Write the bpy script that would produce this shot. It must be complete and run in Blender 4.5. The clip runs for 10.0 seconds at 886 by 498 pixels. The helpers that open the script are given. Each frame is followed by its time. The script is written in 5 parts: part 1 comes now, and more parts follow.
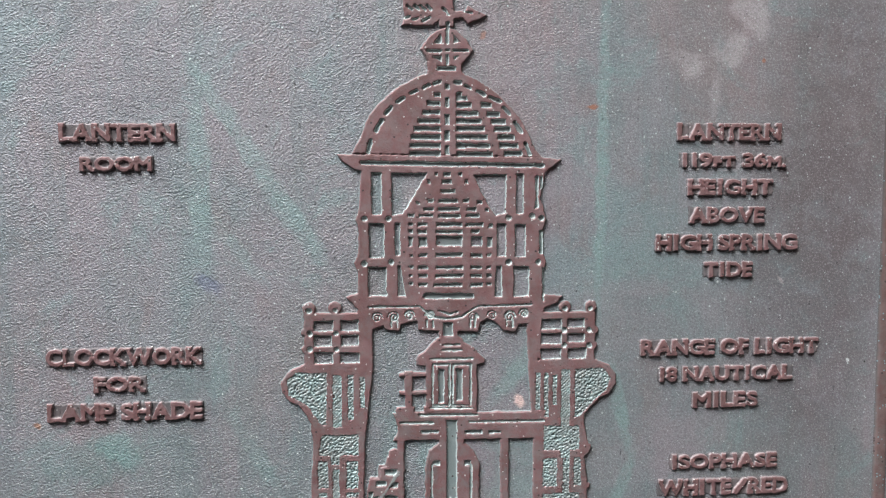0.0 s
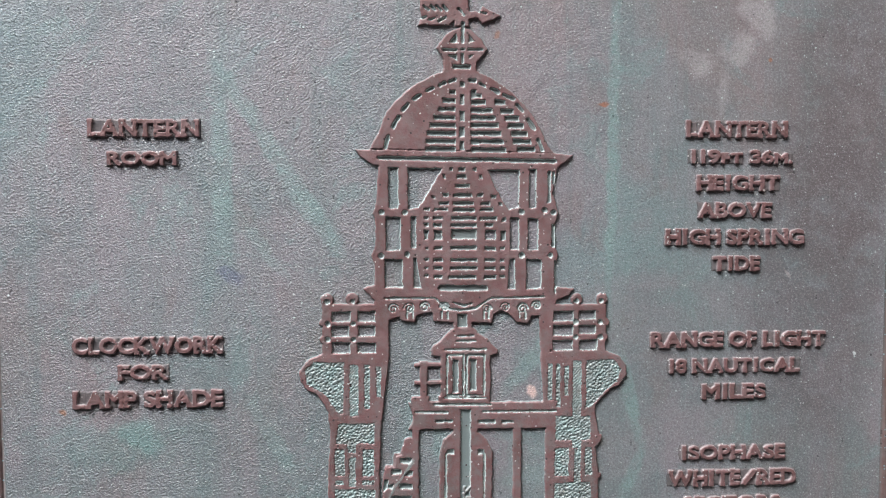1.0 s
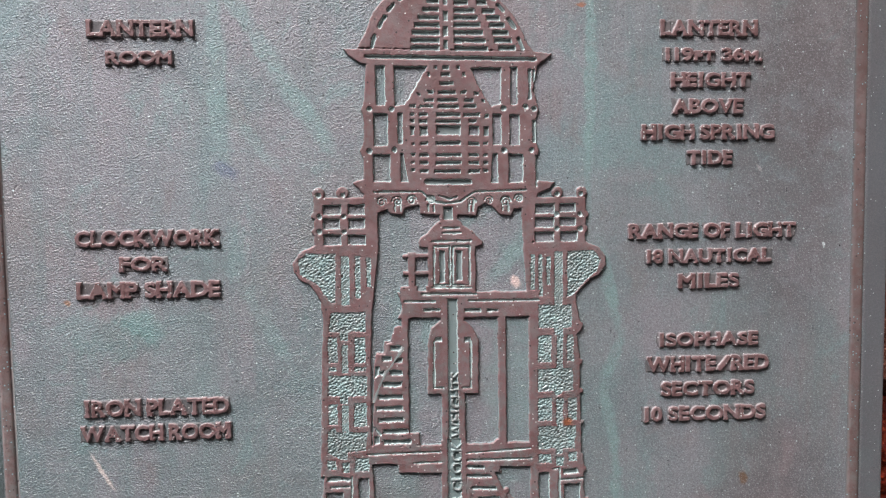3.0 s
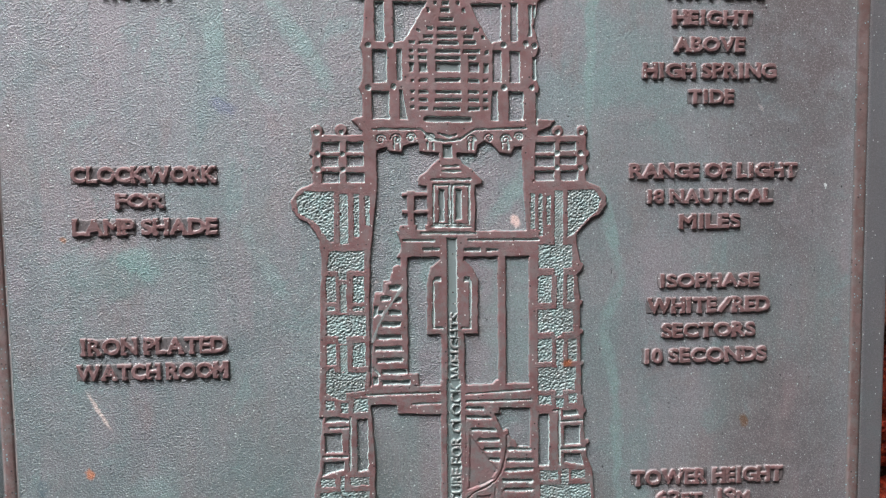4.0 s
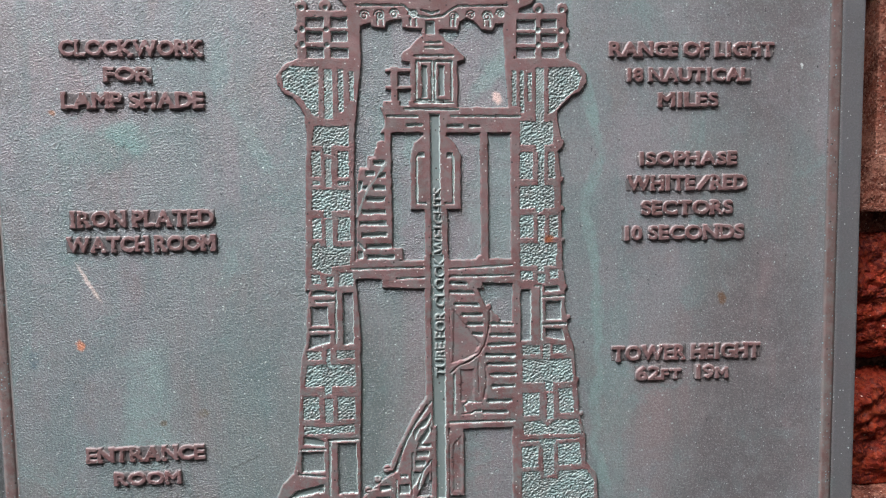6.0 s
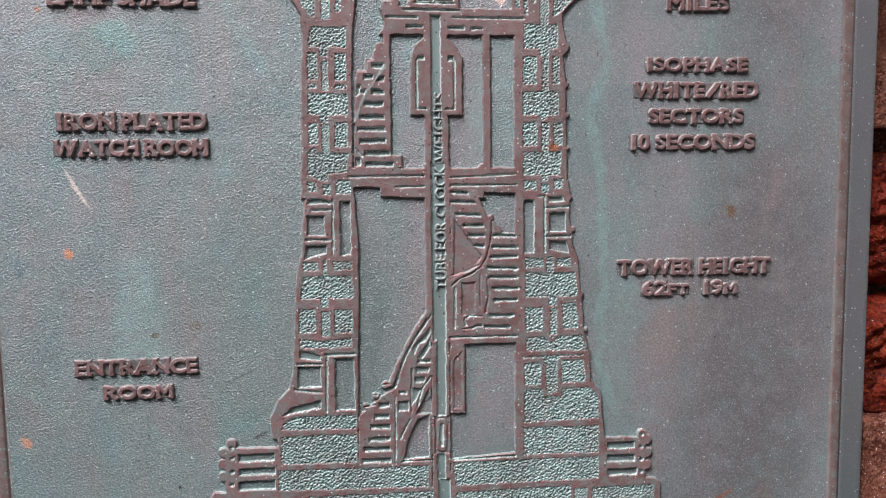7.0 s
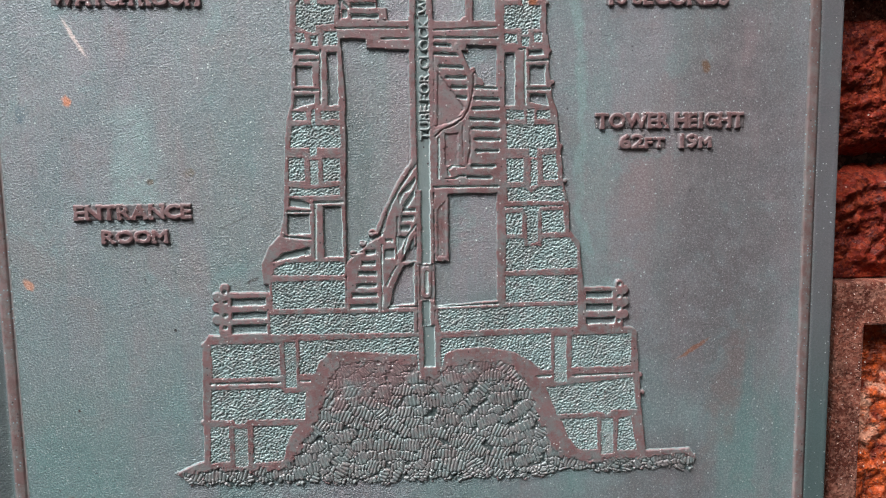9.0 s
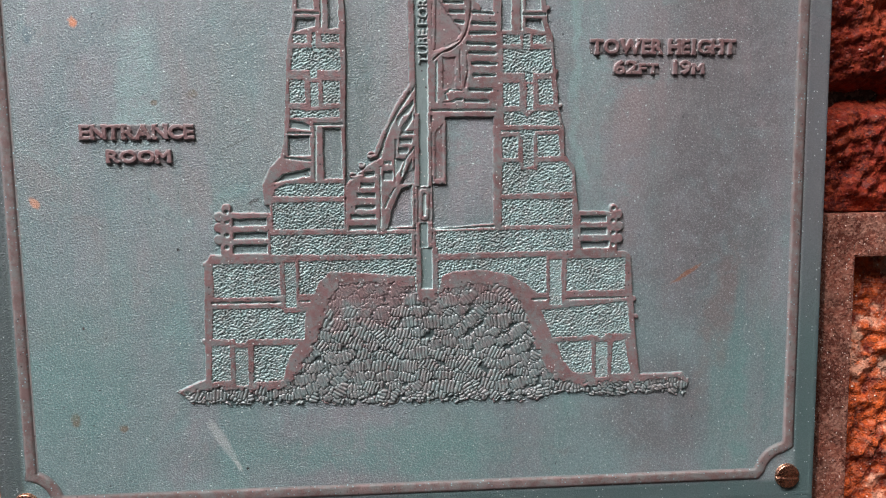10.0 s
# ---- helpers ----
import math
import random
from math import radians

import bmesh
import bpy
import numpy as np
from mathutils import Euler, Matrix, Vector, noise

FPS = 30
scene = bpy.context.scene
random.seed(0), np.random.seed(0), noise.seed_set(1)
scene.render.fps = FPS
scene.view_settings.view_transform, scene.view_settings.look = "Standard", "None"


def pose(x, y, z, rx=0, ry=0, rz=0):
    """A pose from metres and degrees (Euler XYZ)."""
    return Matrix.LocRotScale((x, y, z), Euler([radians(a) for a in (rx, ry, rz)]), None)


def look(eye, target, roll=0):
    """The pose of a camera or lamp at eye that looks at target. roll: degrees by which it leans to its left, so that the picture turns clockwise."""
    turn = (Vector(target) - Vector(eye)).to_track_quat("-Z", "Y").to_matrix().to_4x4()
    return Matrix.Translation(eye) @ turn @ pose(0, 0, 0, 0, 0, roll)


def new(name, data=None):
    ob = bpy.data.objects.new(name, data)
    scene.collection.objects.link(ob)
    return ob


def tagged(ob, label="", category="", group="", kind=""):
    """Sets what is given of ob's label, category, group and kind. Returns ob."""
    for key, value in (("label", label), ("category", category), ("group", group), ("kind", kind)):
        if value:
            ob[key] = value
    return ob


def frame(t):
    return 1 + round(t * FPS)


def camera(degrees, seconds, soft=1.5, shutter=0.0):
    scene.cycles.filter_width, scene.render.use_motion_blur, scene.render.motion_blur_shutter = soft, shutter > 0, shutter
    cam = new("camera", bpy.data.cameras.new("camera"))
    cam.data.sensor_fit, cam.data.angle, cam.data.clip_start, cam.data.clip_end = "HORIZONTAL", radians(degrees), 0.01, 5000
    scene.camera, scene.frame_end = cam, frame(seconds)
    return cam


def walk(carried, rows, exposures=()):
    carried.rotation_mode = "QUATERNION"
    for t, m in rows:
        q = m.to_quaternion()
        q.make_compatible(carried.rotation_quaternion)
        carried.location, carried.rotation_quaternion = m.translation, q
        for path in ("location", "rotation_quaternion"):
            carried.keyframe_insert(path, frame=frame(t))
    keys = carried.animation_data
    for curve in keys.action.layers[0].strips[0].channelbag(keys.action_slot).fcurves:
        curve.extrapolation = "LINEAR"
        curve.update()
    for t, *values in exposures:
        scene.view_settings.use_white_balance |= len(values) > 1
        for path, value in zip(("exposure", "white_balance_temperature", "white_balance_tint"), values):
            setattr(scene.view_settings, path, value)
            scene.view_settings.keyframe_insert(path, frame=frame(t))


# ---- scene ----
cam = camera(62.13, 10.0, soft=1.1)
PATH = [
    (0.0, (-0.02253, -0.29404, 1.56313), (0.00742, 0.10390, 1.53586), -0.139),
    (0.3, (-0.01863, -0.29035, 1.55554), (0.01238, 0.10727, 1.52496), -0.163),
    (0.5, (-0.01920, -0.29006, 1.55316), (0.01101, 0.10779, 1.52491), -0.491),
    (0.8, (-0.02396, -0.29724, 1.55743), (0.00466, 0.10093, 1.53224), -0.335),
    (1.0, (-0.02651, -0.30226, 1.55548), (-0.00008, 0.09635, 1.53523), 0.003),
    (1.2, (-0.02854, -0.31996, 1.55337), (0.00091, 0.07842, 1.53263), 0.103),
    (1.5, (-0.02548, -0.31947, 1.54183), (0.00529, 0.07868, 1.51887), -0.179),
    (1.7, (-0.02334, -0.31796, 1.53980), (0.00660, 0.08025, 1.51685), -0.139),
    (2.0, (-0.02219, -0.31734, 1.53395), (0.00728, 0.08078, 1.50883), -0.429),
    (2.2, (-0.02081, -0.31727, 1.53098), (0.00762, 0.08101, 1.50727), -0.611),
    (3.3, (-0.02343, -0.31919, 1.50567), (0.00408, 0.07910, 1.48098), -0.680),
    (3.5, (-0.02354, -0.31841, 1.49956), (0.00501, 0.07970, 1.47326), -0.550),
    (3.8, (-0.02454, -0.31701, 1.49063), (0.00473, 0.08106, 1.46449), -1.025),
    (4.0, (-0.02380, -0.31772, 1.48910), (0.00498, 0.08037, 1.46273), -0.623),
    (4.3, (-0.02439, -0.31932, 1.48147), (0.00511, 0.07867, 1.45446), -0.658),
    (4.5, (-0.02386, -0.32074, 1.47624), (0.00564, 0.07717, 1.44799), -0.789),
    (4.7, (-0.02524, -0.32251, 1.47094), (0.00631, 0.07537, 1.44452), -0.783),
    (5.0, (-0.02143, -0.32576, 1.46502), (0.00983, 0.07209, 1.43787), -0.829),
    (5.2, (-0.01945, -0.32850, 1.45971), (0.01198, 0.06919, 1.43046), -1.031),
    (5.5, (-0.01856, -0.32957, 1.45232), (0.01186, 0.06822, 1.42341), -1.124),
    (5.7, (-0.01825, -0.32988, 1.44589), (0.01190, 0.06795, 1.41718), -0.995),
    (6.8, (-0.02152, -0.31878, 1.41121), (0.00887, 0.07834, 1.37410), -0.516),
    (7.0, (-0.01955, -0.31987, 1.40063), (0.01117, 0.07742, 1.36575), -0.661),
    (7.2, (-0.01762, -0.32199, 1.39329), (0.01325, 0.07517, 1.35708), -0.408),
    (7.5, (-0.01422, -0.32373, 1.38011), (0.01658, 0.07342, 1.34372), -0.530),
    (7.7, (-0.01320, -0.32476, 1.37126), (0.01729, 0.07249, 1.33573), -0.424),
    (8.0, (-0.01456, -0.32690, 1.36524), (0.01568, 0.07009, 1.32670), -0.729),
    (8.2, (-0.01397, -0.32841, 1.35940), (0.01543, 0.06872, 1.32176), -0.718),
    (8.5, (-0.01377, -0.33106, 1.35464), (0.01630, 0.06577, 1.31443), -0.769),
    (8.7, (-0.01277, -0.33294, 1.35051), (0.01697, 0.06399, 1.31097), -0.708),
    (9.0, (-0.01299, -0.33895, 1.34000), (0.01586, 0.05782, 1.29826), -0.791),
    (9.2, (-0.01254, -0.34229, 1.33158), (0.01718, 0.05447, 1.29038), -1.223),
    (9.5, (-0.01296, -0.34653, 1.32181), (0.01603, 0.05029, 1.28063), -0.994),
    (9.7, (-0.01333, -0.34786, 1.31392), (0.01571, 0.04902, 1.27341), -0.592),
    (10.0, (-0.01229, -0.34947, 1.30294), (0.01583, 0.04750, 1.26268), -0.621),
]
walk(cam, [(t, look(eye, target, roll)) for t, eye, target, roll in PATH])

# ---- light: soft overcast sky, brightest from above and a little from one side ----
world = bpy.data.worlds.new("overcast_sky")
scene.world = world
world.use_nodes = True
wn, wl = world.node_tree.nodes, world.node_tree.links
sky = wn.new("ShaderNodeTexSky")
sky.sky_type, sky.sun_disc = "NISHITA", False
sky.sun_elevation, sky.sun_rotation = radians(60), radians(212)
sky.air_density, sky.dust_density = 1.0, 4.0
wl.new(sky.outputs["Color"], wn["Background"].inputs["Color"])
wn["Background"].inputs["Strength"].default_value = 0.15
sun_data = bpy.data.lights.new("sun", "SUN")
sun_data.energy, sun_data.angle, sun_data.color = 4.2, radians(30), (0.950, 0.978, 1.0)
sun = new("sun", sun_data)
sun.matrix_world = look((-1.25, -1.2, 3.7), (0.0, 0.0, 1.4))
scene.view_settings.exposure = 0.57

# ---- materials ----
ORIGIN = 1.4        # height of the drawing's zero, in metres
TOP = 1.55           # nominal height of the raised work above the plate, in millimetres
RELIEF = 0.8         # share of it that weather has left


def nodes_of(name):
    m = bpy.data.materials.new(name)
    m.use_nodes = True
    return m, m.node_tree.nodes, m.node_tree.links, m.node_tree.nodes["Principled BSDF"]


class Mat:
    """A small writer of node trees: every call adds a node and gives back its output."""

    def __init__(self, name):
        self.m, self.n, self.l, self.b = nodes_of(name)
        self.co = self.n.new("ShaderNodeTexCoord").outputs["Object"]

    def put(self, socket, value):
        if hasattr(value, "is_linked"):
            self.l.new(value, socket)
        elif isinstance(value, tuple) and len(value) == 3 and socket.type == "RGBA":
            socket.default_value = (*value, 1)
        else:
            socket.default_value = value

    def moved(self, loc=(0, 0, 0), rot=(0, 0, 0), scale=(1, 1, 1), source=None):
        k = self.n.new("ShaderNodeMapping")
        k.vector_type = "TEXTURE"
        self.put(k.inputs["Vector"], source or self.co)
        k.inputs["Location"].default_value, k.inputs["Rotation"].default_value, k.inputs["Scale"].default_value = loc, rot, scale
        return k.outputs["Vector"]

    def noise(self, scale, detail=3.0, rough=0.55, vector=None, distort=0.0):
        k = self.n.new("ShaderNodeTexNoise")
        self.put(k.inputs["Vector"], vector or self.co)
        k.inputs["Scale"].default_value, k.inputs["Detail"].default_value = scale, detail
        k.inputs["Roughness"].default_value, k.inputs["Distortion"].default_value = rough, distort
        return k.outputs["Fac"]

    def cells(self, scale, output="Distance", vector=None, feature="F1"):
        k = self.n.new("ShaderNodeTexVoronoi")
        k.feature = feature
        self.put(k.inputs["Vector"], vector or self.co)
        k.inputs["Scale"].default_value = scale
        return k.outputs[output]

    def span(self, value, lo, hi, a=0.0, b=1.0):
        k = self.n.new("ShaderNodeMapRange")
        k.interpolation_type = "SMOOTHSTEP"
        self.put(k.inputs["Value"], value)
        for i, v in zip(("From Min", "From Max", "To Min", "To Max"), (lo, hi, a, b)):
            k.inputs[i].default_value = v
        return k.outputs["Result"]

    def math(self, op, a, b=0.0):
        k = self.n.new("ShaderNodeMath")
        k.operation = op
        self.put(k.inputs[0], a), self.put(k.inputs[1], b)
        return k.outputs["Value"]

    def mix(self, fac, a, b):
        k = self.n.new("ShaderNodeMix")
        k.data_type = "RGBA"
        self.put(k.inputs["Factor"], fac), self.put(k.inputs["A"], a), self.put(k.inputs["B"], b)
        return k.outputs["Result"]

    def axis(self, name):
        k = self.n.new("ShaderNodeSeparateXYZ")
        self.put(k.inputs[0], self.co)
        return k.outputs[name]

    def length(self, v):
        k = self.n.new("ShaderNodeVectorMath")
        k.operation = "LENGTH"
        self.put(k.inputs[0], v)
        return k.outputs["Value"]

    def ragged(self, amount, scale):
        k = self.n.new("ShaderNodeTexNoise")
        self.put(k.inputs["Vector"], self.co)
        k.inputs["Scale"].default_value, k.inputs["Detail"].default_value = scale, 3.0
        c = self.n.new("ShaderNodeVectorMath")
        c.operation = "MULTIPLY_ADD"
        self.put(c.inputs[0], k.outputs["Color"])
        c.inputs[1].default_value = (amount,) * 3
        self.put(c.inputs[2], self.co)
        d = self.n.new("ShaderNodeVectorMath")
        d.operation = "SUBTRACT"
        self.put(d.inputs[0], c.outputs["Vector"])
        d.inputs[1].default_value = (amount / 2,) * 3
        return d.outputs["Vector"]

    def bump(self, height, strength, distance, after=None):
        k = self.n.new("ShaderNodeBump")
        k.inputs["Distance"].default_value = distance
        self.put(k.inputs["Strength"], strength)
        self.put(k.inputs["Height"], height)
        if after:
            self.put(k.inputs["Normal"], after)
        return k.outputs["Normal"]

    def done(self, color, rough, metal=0.0, normal=None, spec=0.5):
        self.put(self.b.inputs["Base Color"], color), self.put(self.b.inputs["Roughness"], rough)
        self.put(self.b.inputs["Metallic"], metal)
        self.b.inputs["Specular IOR Level"].default_value = spec
        if normal:
            self.put(self.b.inputs["Normal"], normal)
        return self.m


MAUVE, STEEL, TEAL, BROWN = (0.262, 0.246, 0.268), (0.180, 0.208, 0.222), (0.125, 0.250, 0.238), (0.200, 0.107, 0.109)
AQUA = (0.225, 0.328, 0.325)
PALE, RUST = (0.42, 0.40, 0.41), (0.36, 0.14, 0.075)

# (u, v, half width, half height, turn, colour, strength) of the plate's stains and broader darker patches, in
# millimetres
STAINS_AND_PATCHES = [
    (64.7, 182, 3.3, 84, -1, AQUA, 0.9), (73.4, 76, 3.2, 24, 11, AQUA, 0.85), (75.0, 44, 3.4, 17, -20, AQUA, 0.8), (73.6, 14, 3.4, 21, 12, AQUA, 0.85), (77.4, -22, 3.2, 26, 0, AQUA, 0.8), (76.4, -62, 3.2, 26, -2, AQUA, 0.75), (79.5, -93, 3.2, 17, 20, AQUA, 0.75), (86, -60, 8, 70, 0, AQUA, 0.35), (66, 150, 8, 70, 0, AQUA, 0.25), (-96, 172, 5, 45, 1, AQUA, 0.6),
    (-78, 185, 4.5, 52, 33, AQUA, 0.55), (-62, 158, 5, 34, 35, AQUA, 0.6), (-88, 150, 4, 32, 40, AQUA, 0.4), (-131, 64, 11, 9, 0, AQUA, 0.8), (-140, 58, 22, 12, 10, TEAL, 0.4),
    (-126, -58, 13, 42, 0, AQUA, 0.7), (-92, 130, 7, 5, 0, (0.15, 0.17, 0.25), 0.7),
    (102, 218, 7, 6, 20, PALE, 0.7), (117, 224, 9, 9, 0, PALE, 0.7), (127, 238, 8, 10, 0, PALE, 0.65), (112, 205, 3, 12, 0, PALE, 0.4),
    (60.5, 200.8, 3.0, 0.9, 5, RUST, 0.85), (141.5, 129, 0.7, 2.4, 35, (0.7, 0.66, 0.64), 0.8),
    (31.1, 79.8, 2.4, 3.6, 25, (0.74, 0.56, 0.53), 1.0), (-149, 0.5, 1.2, 11, 30, (0.62, 0.52, 0.49), 0.85),
    (-153.8, -26.8, 2.2, 3.0, 30, (0.58, 0.24, 0.14), 1.0), (-175.5, -108.2, 2.2, 3.6, 40, (0.52, 0.26, 0.17), 0.95),
    (-94.6, -224.5, 2.88, 14.5, 30, (0.34, 0.36, 0.365), 0.9), (-98.2, -219.5, 2.8, 8, 24, (0.32, 0.345, 0.35), 0.8), (-88.4, -236, 1.3, 4.5, 30, (0.44, 0.44, 0.44), 0.9), (-160.6, 74.3, 1.8, 1.6, 0, (0.36, 0.16, 0.08), 0.7),
    (-163, -211.5, 2.6, 4.2, 0, (0.17, 0.10, 0.055), 0.85), (-141, -216.4, 2.8, 2.2, 0, (0.17, 0.10, 0.06), 0.75), (-174, -33, 3, 4, 0, (0.07, 0.13, 0.17), 0.8),
    (-20, -232, 90, 14, 0, TEAL, 0.6), (160, -215, 7, 60, 0, TEAL, 0.6), (-160, -190, 30, 40, 0, TEAL, 0.4),
    # broad patches, darker down the plate's right side
    (152, -60, 42, 110, 0, (0.142, 0.132, 0.140), 0.75), (120, -215, 34, 34, 0, (0.130, 0.116, 0.120), 0.6), (140, -130, 42, 60, 0, (0.140, 0.125, 0.130), 0.6), (152, 120, 38, 90, 0, (0.150, 0.134, 0.142), 0.7),
    (165, 190, 34, 90, 0, (0.152, 0.130, 0.134), 0.75), (-112, -130.8, 0.9, 0.9, 0, (0.01, 0.01, 0.01), 1.0), (-157, -167.5, 0.8, 0.8, 0, (0.05, 0.02, 0.02), 0.9), (-83.5, -238.4, 0.9, 0.9, 0, (0.01, 0.01, 0.01), 1.0), (172.5, 94.3, 0.8, 0.8, 0, (0.7, 0.75, 0.75), 1.0), (180, 93.5, 0.7, 0.7, 0, (0.02, 0.02, 0.02), 0.9),
    (-101.8, -58.7, 4.2, 2.4, 0, (0.16, 0.12, 0.085), 0.75), (-119.6, -62.8, 2.0, 1.8, 0, (0.15, 0.11, 0.08), 0.8), (-84, -82, 0.5, 9, -65, (0.09, 0.09, 0.09), 0.6),
    (30, 92, 5, 22, -40, AQUA, 0.7), (12, 108, 4, 18, -55, AQUA, 0.5), (-8, 60, 4, 26, 10, AQUA, 0.45), (-30, -60, 5, 34, 0, AQUA, 0.35), (-76, 60, 3.5, 26, 30, AQUA, 0.4),
    (27, 30, 13, 46, 0, AQUA, 0.5), (-20, 22, 9, 40, 0, AQUA, 0.4), (37, 2, 2.2, 4.6, -20, (0.50, 0.36, 0.35), 0.8), (-33, -60, 16, 55, 0, (0.135, 0.165, 0.165), 0.7), (28, -48, 10, 22, 0, (0.150, 0.165, 0.165), 0.5),
    (-76, -108.5, 0.8, 4.5, -62, (0.07, 0.07, 0.07), 0.8), (15.8, 228, 1.4, 2.2, -30, RUST, 0.5), (132.2, 219.5, 1.2, 1.2, 0, RUST, 0.7), (150, -168, 9, 50, -12, (0.20, 0.15, 0.145), 0.5),
    (133, -147, 1.4, 10.5, -58, (0.26, 0.115, 0.070), 0.9), (136.2, -12.6, 2.4, 3.8, 20, (0.17, 0.10, 0.06), 0.95),
    (158, -190, 4, 60, -6, (0.13, 0.215, 0.215), 0.6), (176, -205, 3, 40, 0, (0.12, 0.20, 0.20), 0.6),
]


def patina(k, stained):
    """The weathered bronze: mauve, blue-grey and verdigris in drifts and runs."""
    wide = k.noise(1.0, 4, 0.6, k.moved(scale=(0.055, 0.055, 0.30)), 0.8)
    runs = k.noise(1.0, 5, 0.65, k.moved(scale=(0.009, 0.009, 0.16)), 0.5)
    drift = k.noise(15, 6, 0.7, distort=0.8)
    blush = k.noise(7, 5, 0.65, k.moved((3.1, 0, 1.7)), 0.6)
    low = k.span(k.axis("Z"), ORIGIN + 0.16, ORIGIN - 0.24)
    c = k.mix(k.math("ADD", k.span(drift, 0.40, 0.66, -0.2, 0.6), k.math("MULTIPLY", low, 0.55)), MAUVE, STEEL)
    c = k.mix(k.span(blush, 0.50, 0.68, 0.0, 0.75), c, (0.262, 0.200, 0.203))
    c = k.mix(k.span(blush, 0.47, 0.30, 0.0, 0.75), c, (0.200, 0.272, 0.285))
    cloud = k.noise(34, 6, 0.72, k.moved((1.3, 0, 4.1)), 0.7)
    c = k.mix(k.span(cloud, 0.53, 0.66, 0.0, 0.5), c, (0.228, 0.186, 0.190))
    c = k.mix(k.span(cloud, 0.47, 0.34, 0.0, 0.5), c, (0.215, 0.305, 0.308))
    c = k.mix(k.span(runs, 0.42, 0.72, 0.0, 0.35), c, k.mix(0.5, STEEL, TEAL))
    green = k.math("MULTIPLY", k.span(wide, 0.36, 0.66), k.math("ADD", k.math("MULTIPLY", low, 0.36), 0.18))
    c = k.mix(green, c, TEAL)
    if stained:
        wob = k.ragged(0.0022, 420)
        wide = k.ragged(0.022, 60)
        mid = k.ragged(0.007, 110)
        broken = k.span(k.noise(85, 6, 0.7, distort=0.5), 0.34, 0.58, 0.3, 1.0)
        for u, v, a, b, turn, col, much in STAINS_AND_PATCHES:
            far = k.length(k.moved((u / 1000, 0.0016, ORIGIN + v / 1000), (0, radians(-turn), 0), (a / 1000, 1, b / 1000), wide if a > 6.5 else mid if a > 2.9 else wob))
            mask = k.span(far, 1.1, 0.45, 0.0, much)
            if a > 2.9:
                mask = k.math("MULTIPLY", mask, broken)
            c = k.mix(mask, c, col)
    return c


def specks(k, c, scale=420, cut=0.93, colour=(0.55, 0.56, 0.55)):
    """Tiny spots: pale grains left in the casting's skin, dark ones, and glints painted in colour."""
    pick = k.n.new("ShaderNodeSeparateColor")
    k.put(pick.inputs[0], k.cells(scale, "Color"))
    some = k.span(pick.outputs[0], cut, cut + 0.02)
    small = k.span(k.cells(scale), 0.32, 0.18)
    return k.mix(k.math("MULTIPLY", some, small), c, colour)


def grains(k, size):
    """Sand-cast skin: separate rounded grains of uneven height on a slightly uneven ground."""
    wob = k.ragged(0.6 / size, size * 0.7)
    lumps = k.span(k.cells(size, "Distance", wob), 0.62, 0.04)
    pick = k.n.new("ShaderNodeSeparateColor")
    k.put(pick.inputs[0], k.cells(size, "Color", wob))
    lumps = k.math("MULTIPLY", lumps, k.span(pick.outputs[1], -0.2, 0.8))
    return k.math("ADD", k.math("MULTIPLY", lumps, 0.9), k.math("MULTIPLY", k.noise(size * 0.9, 3, 0.65), 0.6))


def plate_bronze():
    """The plate's skin: a fine wrinkled sand-cast grain, smoother and pitted towards one side."""
    k = Mat("patinated_bronze_plate")
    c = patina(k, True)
    low_down = k.span(k.axis("Z"), ORIGIN - 0.10, ORIGIN - 0.21)
    skin = k.math("ADD", k.math("MULTIPLY", k.noise(1230, 2.5, 0.68, k.moved(scale=(1.2, 1, 1))), 0.75), k.math("MULTIPLY", grains(k, 1200), 0.25))
    patchy = k.span(k.noise(9, 3, 0.6), 0.3, 0.62, 0.65, 1.0)
    patchy = k.math("MULTIPLY", patchy, k.span(k.axis("X"), -0.03, 0.11, 1.0, 0.42))
    pits = k.math("MULTIPLY", k.span(k.noise(520, 3, 0.65), 0.36, 0.28), k.span(k.noise(60, 3, 0.6), 0.4, 0.6, 0.25, 1.0))
    # colour paints the grain's lit tops and shaded hollows over the bump
    c = k.mix(k.span(skin, 0.50, 0.64, 0.0, 0.24), c, (0.46, 0.48, 0.49))
    c = k.mix(k.span(skin, 0.48, 0.36, 0.0, 0.26), c, (0.06, 0.06, 0.065))
    c = k.mix(k.math("MULTIPLY", pits, 0.75), c, (0.04, 0.04, 0.045))
    edge = k.math("MAXIMUM", k.span(k.axis("X"), 0.1905, 0.1935), k.span(k.axis("X"), -0.1865, -0.1905))
    edge = k.math("MAXIMUM", edge, k.span(k.axis("Z"), ORIGIN - 0.2535, ORIGIN - 0.2565))
    c = k.mix(k.math("MULTIPLY", edge, 0.8), c, k.mix(k.span(k.axis("X"), -0.19, -0.15), (0.058, 0.070, 0.070), k.mix(low_down, (0.112, 0.114, 0.122), (0.056, 0.094, 0.092))))
    # pale specks: skin grains, and sparkles painted as colour
    c = specks(k, c, 900, 0.94, (0.44, 0.48, 0.485))
    c = specks(k, c, 620, 0.972, (0.46, 0.52, 0.525))
    height = k.math("SUBTRACT", skin, k.math("MULTIPLY", pits, 0.35))
    normal = k.bump(height, patchy, 0.0010)
    normal = k.bump(k.noise(150, 3, 0.5), 0.22, 0.002, normal)
    return k.done(c, k.span(skin, 0.35, 0.65, 0.60, 0.50), 0.3, normal, 0.45)


